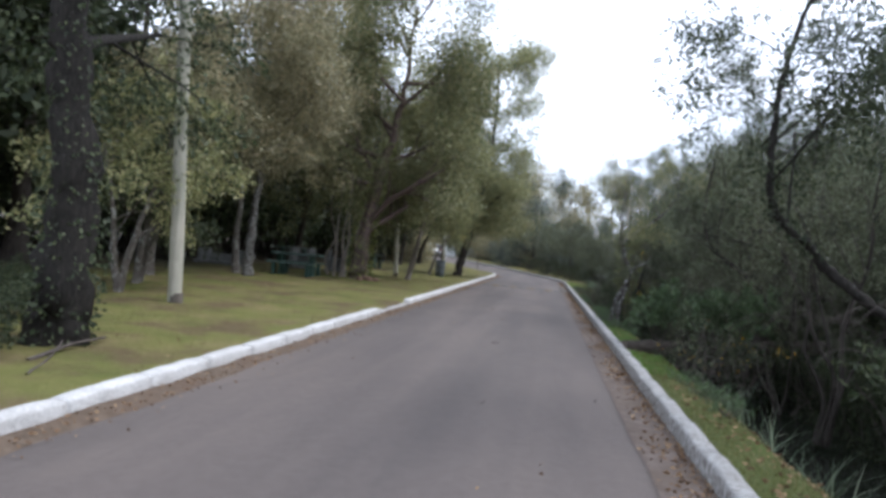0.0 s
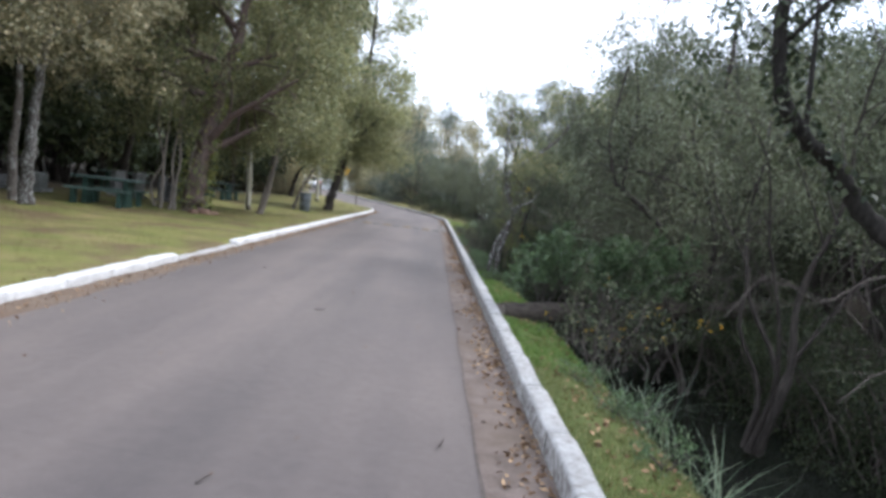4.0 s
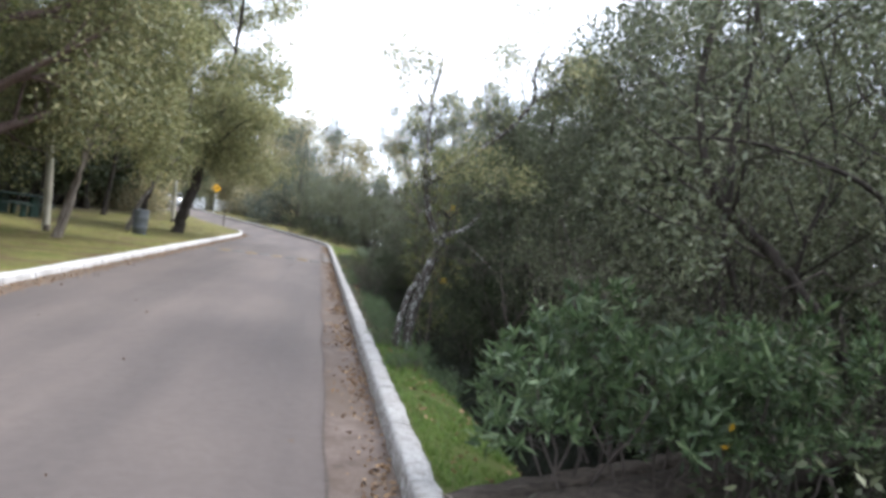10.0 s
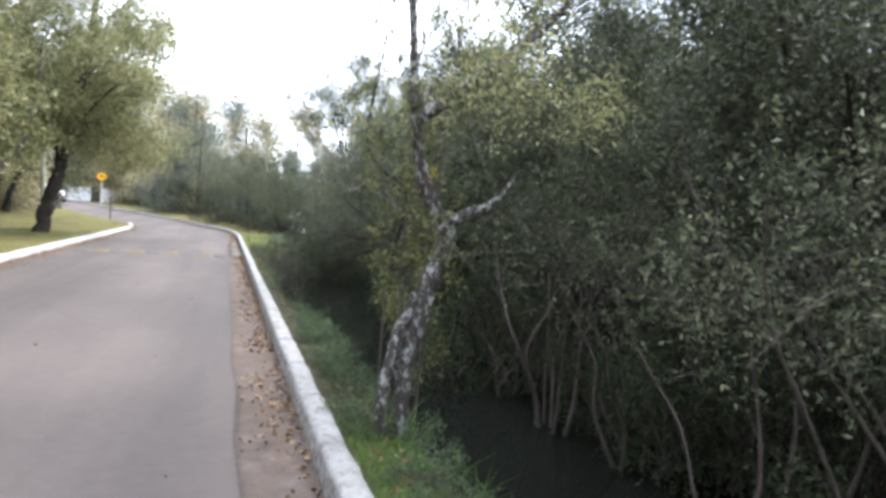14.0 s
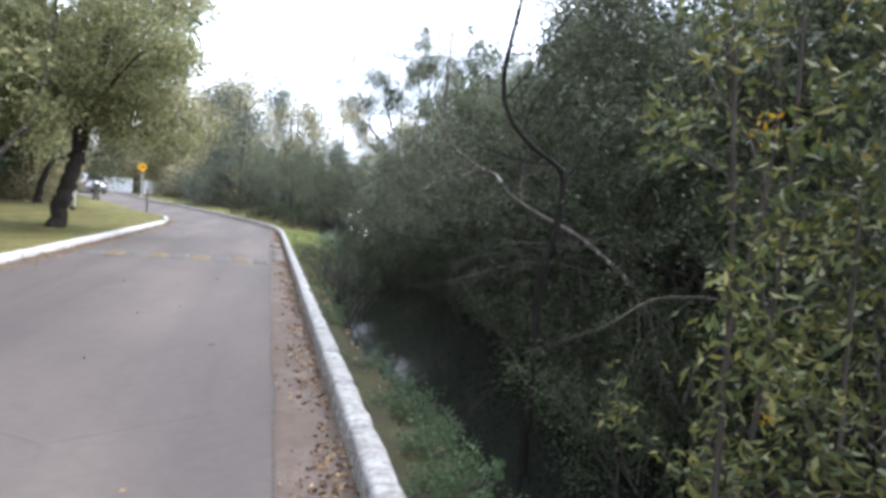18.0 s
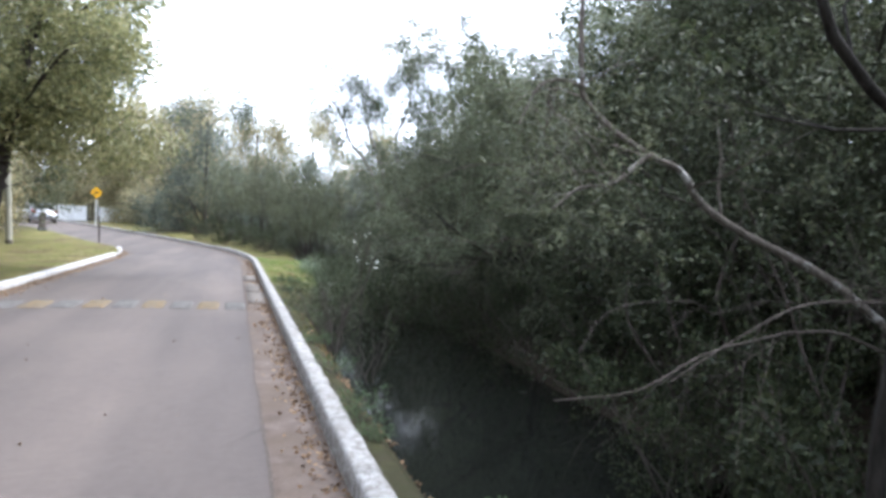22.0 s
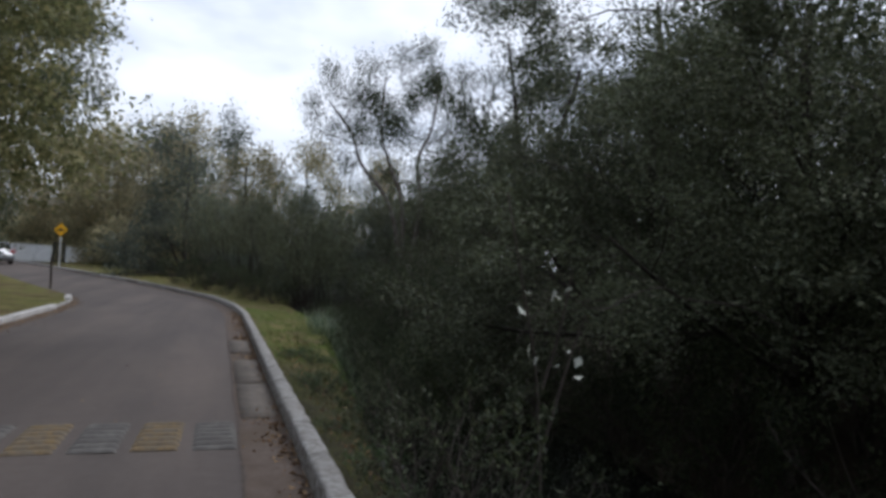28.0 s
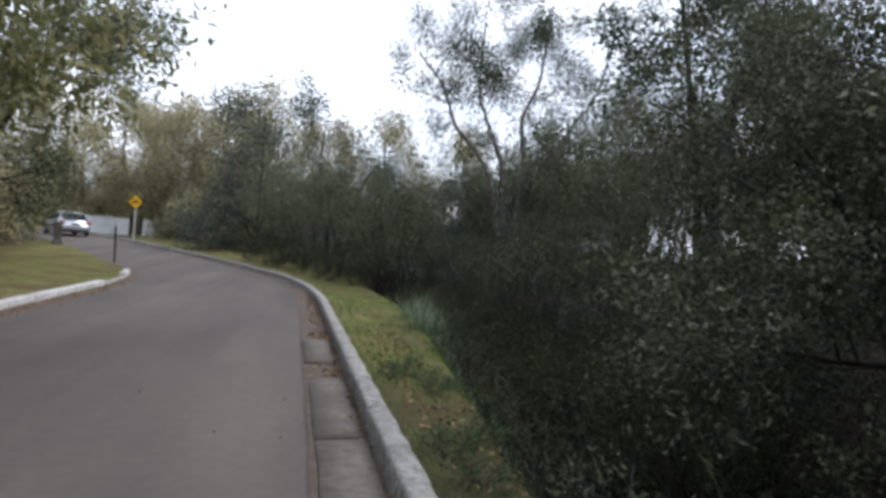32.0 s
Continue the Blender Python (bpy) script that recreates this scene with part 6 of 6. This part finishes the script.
def sticks():
    """Fallen branches and twigs on the verge and the road."""
    rng = np.random.default_rng(3)
    for a, b, r, label in (((-5.55, 7.4, 0.13), (-5.72, 8.5, 0.22), 0.022, "fallen branch at the foot of the dark trunk"), ((-5.2, 7.0, 0.12), (-5.75, 7.9, 0.13), 0.014, "thin fallen branch on the verge"), ((-0.62, 9.15, 0.028), (-0.56, 9.28, 0.028), 0.006, "small twig on the asphalt"), ((-1.7, 8.4, 0.038), (-1.66, 8.5, 0.038), 0.005, "small twig on the asphalt"), ((-1.95, 12.6, 0.038), (-1.84, 12.63, 0.038), 0.007, "small twig on the asphalt"), ((-0.95, 24.1, 0.034), (-0.9, 24.16, 0.034), 0.005, "small twig on the asphalt")):
        line = bend_line(rng, a, np.array(b) - np.array(a), float(np.linalg.norm(np.array(b) - np.array(a))), 6, 0.05, 0)
        v, q = tube(line, np.linspace(r, r * 0.5, len(line)), 6)
        thing("fallen_twig", label, "twig", data=np_mesh("fallen_twig", v, q, [M_TWIG], smooth=True))
    for i, (x, y, s) in enumerate([(-7.2, 24.0, 0.22), (-7.0, 24.2, 0.15), (-7.45, 23.75, 0.16)]):
        bm = bmesh.new()
        bmesh.ops.create_icosphere(bm, subdivisions=3, radius=s)
        for vert in bm.verts:
            vert.co *= 1 + 0.3 * noise.noise(vert.co * 5 + Vector((i, 0, 0)))
            vert.co.z *= 0.55
        thing("earth_clod", "reddish clod of earth at the foot of the ivy-clad tree", "clod", Matrix.Translation((x, y, gz(x, y) + 0.02)), "earth clods", data=bm_mesh("earth_clod", bm, M_RED_SOIL, True))


def car(x, y, z, turn):
    """A silver hatchback seen from behind: a lofted body with its own panes, lamps and wheels."""
    ob = thing("car", "silver hatchback car driving away round the bend", "car", Matrix.Translation((x, y, z)) @ Matrix.Rotation(radians(turn), 4, "Z"))
    # stations along the car: y, half width at sill, half width at belt, belt height, floor height
    st = [(-2.02, 0.70, 0.72, 0.58, 0.36), (-1.97, 0.80, 0.82, 0.84, 0.30), (-1.80, 0.85, 0.86, 0.93, 0.24), (-1.2, 0.86, 0.865, 0.93, 0.21), (0.0, 0.865, 0.865, 0.90, 0.20), (0.85, 0.86, 0.855, 0.88, 0.21), (1.5, 0.85, 0.82, 0.78, 0.23), (1.95, 0.78, 0.72, 0.66, 0.28), (2.08, 0.66, 0.60, 0.52, 0.36)]
    v = []
    for py, ws, wb, hb, hf in st:
        v += [(-ws * 0.92, py, hf), (-ws, py, hf + 0.14), (-wb, py, hb - 0.10), (-wb * 0.95, py, hb), (0, py, hb + 0.03), (wb * 0.95, py, hb), (wb, py, hb - 0.10), (ws, py, hf + 0.14), (ws * 0.92, py, hf), (0, py, hf - 0.01)]
    n = 10
    q = [(i * n + j, i * n + (j + 1) % n, (i + 1) * n + (j + 1) % n, (i + 1) * n + j) for i in range(len(st) - 1) for j in range(n)]
    for i in (0, len(st) - 1):
        q += [(i * n, i * n + 1, i * n + 8, i * n + 9), (i * n + 1, i * n + 2, i * n + 7, i * n + 8), (i * n + 2, i * n + 3, i * n + 6, i * n + 7), (i * n + 3, i * n + 4, i * n + 5, i * n + 6)]
    part("body", np_mesh("body", v, q, [M_CAR], smooth=True), ob, "silver painted body")
    # cabin: roof, then panes proud of it
    cab = [(-1.92, 0.76, 0.93), (-1.42, 0.62, 1.37), (-0.6, 0.64, 1.44), (0.25, 0.63, 1.40), (1.05, 0.72, 0.90)]
    v = []
    for py, w, h in cab:
        v += [(-0.80, py * 1.0, 0.86), (-w, py, h - 0.03), (-w * 0.9, py, h), (w * 0.9, py, h), (w, py, h - 0.03), (0.80, py, 0.86)]
    q = [(i * 6 + j, i * 6 + j + 1, (i + 1) * 6 + j + 1, (i + 1) * 6 + j) for i in range(len(cab) - 1) for j in range(5)]
    part("cabin", np_mesh("cabin", v, q, [M_CAR], smooth=True), ob, "silver roof and pillars")

    def pane(name, pts, label):
        bm = bmesh.new()
        bm.faces.new([bm.verts.new(p) for p in pts])
        bmesh.ops.solidify(bm, geom=bm.faces[:], thickness=0.012)
        part(name, bm, ob, label, material=M_GLASS)

    pane("rear_window", [(-0.66, -1.915, 0.96), (0.66, -1.915, 0.96), (0.55, -1.475, 1.355), (-0.55, -1.475, 1.355)], "dark tinted rear window")
    pane("windscreen", [(0.64, 1.03, 0.93), (-0.64, 1.03, 0.93), (-0.56, 0.33, 1.37), (0.56, 0.33, 1.37)], "windscreen")
    for s in (-1, 1):
        pane("side_window", [(s * 0.805, -1.35, 0.93), (s * 0.805, -0.42, 0.92), (s * 0.668, -0.42, 1.385), (s * 0.665, -1.2, 1.33)][::s], "dark side window")
        pane("side_window", [(s * 0.805, -0.34, 0.92), (s * 0.80, 0.86, 0.91), (s * 0.675, 0.22, 1.36), (s * 0.668, -0.34, 1.385)][::s], "dark side window")
        lamp = part("tail_lamp", box_bm(0.24, 0.09, 0.22, Matrix.Translation((s * 0.70, -1.965, 0.80)), 0.03), ob, "red tail lamp", material=M_TAIL)
        part("lens", box_bm(0.16, 0.012, 0.07, Matrix.Translation((s * 0.70, -2.012, 0.83)), 0.004), lamp, "pale reversing lens", material=M_PLATE)
        part("wing_mirror", box_bm(0.18, 0.10, 0.12, Matrix.Translation((s * 0.93, 0.62, 0.96)), 0.03), ob, material=M_CAR_GREY)
        part("headlamp", box_bm(0.3, 0.08, 0.13, Matrix.Translation((s * 0.52, 2.02, 0.60)), 0.03), ob, material=M_PLATE)
        for wy in (-1.25, 1.27):
            m = Matrix.Translation((s * 0.80, wy, 0.305)) @ Matrix.Rotation(radians(90), 4, "Y") @ Matrix.Translation((0, 0, -0.095))
            wheel = part("tyre", cyl_bm(0.305, 0.305, 0.19, m, 28, 0.03), ob, "black tyre", material=M_RUBBER)
            rim = Matrix.Translation((s * 0.895, wy, 0.305)) @ Matrix.Rotation(radians(90), 4, "Y")
            part("rim", cyl_bm(0.20, 0.19, 0.016, rim @ Matrix.Translation((0, 0, -0.008)), 24, 0.004), wheel, "alloy rim", material=M_ALLOY)
            for k in range(5):
                part("spoke", box_bm(0.024, 0.045, 0.17, Matrix.Translation((s * 0.908, wy, 0.305)) @ Matrix.Rotation(radians(72 * k), 4, "X") @ Matrix.Translation((0, 0, 0.10)), 0.006), wheel, material=M_ALLOY)
    part("rear_bumper", box_bm(1.62, 0.20, 0.24, Matrix.Translation((0, -1.99, 0.46)), 0.06), ob, "grey rear bumper", material=M_CAR_GREY)
    part("front_bumper", box_bm(1.5, 0.18, 0.22, Matrix.Translation((0, 2.03, 0.42)), 0.06), ob, material=M_CAR_GREY)
    plate = part("number_plate", box_bm(0.42, 0.012, 0.13, Matrix.Translation((0, -2.015, 0.72)), 0.003), ob, "pale number plate", material=M_PLATE)
    for k in range(7):
        if k != 3:
            part("character", box_bm(0.032, 0.004, 0.06, Matrix.Translation((-0.16 + 0.053 * k, -2.024, 0.715)), 0.0), plate, "", material=M_BLACK)


pole(-7.2, 12.3, 0.115, 0.09, 7.2, (-0.30, -0.2), "round weathered wooden pole on the lawn", "wooden poles")
pole(-7.38, 28.9, 0.095, 0.075, 7.0, (-0.42, 0.0), "slim weathered wooden pole on the lawn", "wooden poles")
pole(-8.55, 48.9, 0.12, 0.09, 6.5, (-0.25, 0.0), "pale wooden pole near the bend", "wooden poles")
picnic_table(-9.25, 22.6, 5, "dark green cement picnic table with two benches")
picnic_table(-10.3, 34.3, -8, "dark green cement picnic table under the trees")
picnic_table(-12.4, 30.0, 14, "weathered green cement picnic table in the shade")
grill(-12.5, 23.8, 8, 1.65, 0.42, "low grey cement barbecue hearth in the shade")
grill(-10.9, 27.2, -6, 0.9, 0.75, "tall grey cement barbecue behind the table")
grill(-9.6, 27.6, 10, 0.8, 0.75, "tall grey cement barbecue under the ivy-clad tree")
litter_bin(-6.15, 32.8)
warning_sign(-10.25, 73.8)
wall_panel("garden_wall", (-15.1, 80.6), (-13.45, 81.8), 0.78, 2.07, "white garden wall that turns towards the gate")
wall_panel("garden_wall", (-13.42, 81.85), (-12.45, 82.0), 0.80, 2.05, "short white garden wall beside the gate")
wall_panel("garden_wall", (-11.55, 82.1), (-9.85, 82.7), 0.80, 2.05, "white garden wall on the far side of the gate")
gate(-12.0, 82.1, 0.78, 0.85, 1.5, 8)
marker_post(-6.75, 55.6)
bollard(-10.9, 62.6)
speed_hump(32.32)
for a, b in ((33.0, 34.68), (34.75, 36.6), (37.4, 39.0)):
    gutter_slab(a, b) if a < 37 else gutter_slab(a, b, -0.38, -0.06)
fallen_log()
sticks()
car(-14.3, 74.6, rise(74.6) + 0.03, 31)


# ---- grass, reeds and fallen leaves ----
def blades(rng, at, height, width, bend, segs=2):
    """Grass blades that arch over: narrow strips of a few faces."""
    n = len(at)
    a = rng.uniform(0, 2 * np.pi, n)
    out = np.stack([np.cos(a), np.sin(a), np.zeros(n)], 1)
    side = np.stack([-np.sin(a), np.cos(a), np.zeros(n)], 1)
    h = height * rng.uniform(0.5, 1.2, n)[:, None]
    b = bend * rng.uniform(0.3, 1.4, n)[:, None]
    rows = []
    for i in range(segs + 1):
        t = i / segs
        p = at + np.array([0, 0, 1.0]) * h * (t - 0.35 * b * t * t) + out * h * b * t * t
        w = width * (1 - t * 0.92) * 0.5
        rows += [p - side * w, p + side * w]
    v = np.stack(rows, 1)
    k = 2 * (segs + 1)
    base = (np.arange(n) * k)[:, None, None]
    q = np.array([[2 * i, 2 * i + 1, 2 * i + 3, 2 * i + 2] for i in range(segs)])[None] + base
    return v.reshape(-1, 3), q.reshape(-1, 4)


def grass_patch(name, label, seed, count, xs, ys, height, width, material, keep=None):
    rng = np.random.default_rng(seed)
    x = rng.uniform(*xs, count)
    y = rng.uniform(*ys, count)
    pts = [(a, b, gz(a, b) - 0.01) for a, b in zip(x, y) if keep is None or keep(a, b)]
    v, q = blades(rng, np.array(pts), height, width, 0.7)
    thing(name, label, "grass", kind="stuff", data=np_mesh(name, v, q, [material]))


def fallen_leaves(name, label, seed, count, place, size, material):
    rng = np.random.default_rng(seed)
    pts = [place(rng) for _ in range(count)]
    pts = np.array([p for p in pts if p is not None])
    way = rng.normal(size=(len(pts), 3))
    way[:, 2] *= 0.18
    v, q = leaf_quads(rng, pts, way, size, size * 0.55, 0.35)
    thing(name, label, "leaves", kind="stuff", data=np_mesh(name, v, q, [material]))


def tuft(seed, x, y, height, count, spread, material, label, z=None):
    rng = np.random.default_rng(seed)
    at = rng.normal(size=(count, 3)) * spread
    at[:, 2] = 0
    v, q = blades(rng, at, height, 0.014, 0.9, 4)
    thing("reed_tuft", label, "reeds", Matrix.Translation((x, y, (gz(x, y) if z is None else z) - 0.03)), "reed tufts", data=np_mesh("reed_tuft", v, q, [material]))


def ground_cover():
    lumpy = lambda x, y: noise.noise((x * 2.2, y * 2.2, 0.0)) > -0.35
    grass_patch("bank_grass", "bright green grass on the strip between kerb and creek", 1, 18000, (0.19, 0.95), (11, 18.5), 0.06, 0.008, M_BLADE_RICH, lumpy)
    grass_patch("bank_grass_near", "short olive grass on the strip between kerb and creek", 6, 16000, (0.19, 0.95), (3, 11.4), 0.05, 0.008, M_BLADE, lumpy)
    grass_patch("far_bank_grass", "green grass on the verge past the pool", 2, 11000, (0.2, 2.4), (36, 47), 0.07, 0.009, M_BLADE_RICH, lumpy)
    grass_patch("verge_grass", "thin olive grass on the shaded verge by the speed hump", 5, 3500, (0.19, 1.3), (28.5, 37), 0.07, 0.008, M_BLADE, lumpy)
    grass_patch("lawn_grass", "short mown grass of the lawn with bare patches", 3, 26000, (-9.5, -4.62), (4, 26), 0.032, 0.008, M_BLADE, lumpy)
    grass_patch("lawn_grass_far", "short mown grass of the lawn near the bend", 4, 12000, (-8.5, -4.65), (26, 50), 0.04, 0.014, M_BLADE, lumpy)

    def right_gutter(rng):
        y = rng.uniform(2, 46)
        heap = 0.5 + 0.9 * noise.noise((0.0, y * 1.1, 5.0))
        if rng.uniform() > 0.08 + heap:
            return None
        x = -abs(rng.normal()) * (0.07 + 0.1 * heap) - 0.01
        return None if x < -0.42 else (x + xr(y), y, -0.032 + rng.uniform(0, 0.012) + 0.03 * math.exp(x * 20))

    def left_gutter(rng):
        y = rng.uniform(3, 48)
        x = xl(y) + abs(rng.normal()) * 0.16 + 0.01
        return (x, y, 0.0 + rng.uniform(0, 0.02) + 0.03 * math.exp(-(x - xl(y)) * 10))

    def lawn(rng):
        x, y = rng.uniform(-11, -4.65), rng.uniform(4, 34)
        return None if noise.noise((x * 0.7, y * 0.7, 2.0)) < -0.05 else (x, y, gz(x, y) + 0.012)

    def asphalt(rng):
        x, y = rng.uniform(-4.1, -0.5), rng.uniform(2, 45)
        f = (x + 4.4) / 4.4
        return (x, y, 0.14 * f * (1 - f) - 0.003)

    fallen_leaves("gutter_leaves", "dry brown leaves and grit heaped in the gutter by the creek kerb", 11, 9000, right_gutter, 0.043, M_LITTER)
    fallen_leaves("verge_leaves", "dry brown leaves along the lawn kerb", 12, 2600, left_gutter, 0.036, M_LITTER)
    fallen_leaves("lawn_leaves", "scattered brown leaves on the lawn", 13, 4200, lawn, 0.028, M_LITTER)
    fallen_leaves("road_leaves", "a few dry leaves strewn over the asphalt", 14, 130, asphalt, 0.032, M_LITTER)
    rng = random.Random(55)
    for i, (x, y, h, n) in enumerate([(1.0, 10.6, 0.75, 70), (1.15, 9.7, 0.8, 70), (1.2, 8.3, 0.85, 80), (1.3, 7.4, 0.8, 70), (1.05, 6.4, 0.7, 60), (0.95, 18.0, 0.5, 60), (1.15, 17.4, 0.5, 60), (1.1, 21.6, 0.6, 70), (1.35, 22.4, 0.65, 80), (1.6, 22.0, 0.6, 60), (0.85, 20.3, 0.45, 60), (1.0, 19.0, 0.5, 60), (0.7, 18.9, 0.4, 50), (1.15, 20.9, 0.55, 70), (0.9, 21.2, 0.4, 60), (0.75, 23.8, 0.3, 50), (1.9, 40.8, 0.9, 80), (2.2, 41.6, 0.95, 80), (2.4, 42.6, 1.0, 80), (1.9, 38.6, 0.7, 60), (2.6, 43.8, 0.9, 70), (1.7, 37.2, 0.7, 60), (2.9, 45.2, 0.9, 70), (1.45, 40.3, 0.7, 80), (1.65, 40.9, 0.8, 90), (1.85, 41.4, 0.85, 90), (1.6, 41.9, 0.8, 90), (2.0, 42.1, 0.9, 90), (2.2, 42.7, 0.9, 90), (1.75, 39.6, 0.65, 70), (2.05, 39.9, 0.8, 80), (1.9, 43.0, 0.8, 80)]):
        tuft(60 + i, x, y, h * 0.85, n, 0.13, M_REED if y > 30 or y < 12 else M_BLADE_RICH, "tuft of long arching reed blades on the creek bank")
    fallen_leaves("bank_litter", "fallen leaves and debris on the creek bank", 15, 2500, lambda r: (lambda x, y: (x, y, gz(x, y) + 0.015))(r.uniform(0.3, 1.0), r.uniform(3, 40)), 0.05, M_LITTER)


ground_cover()
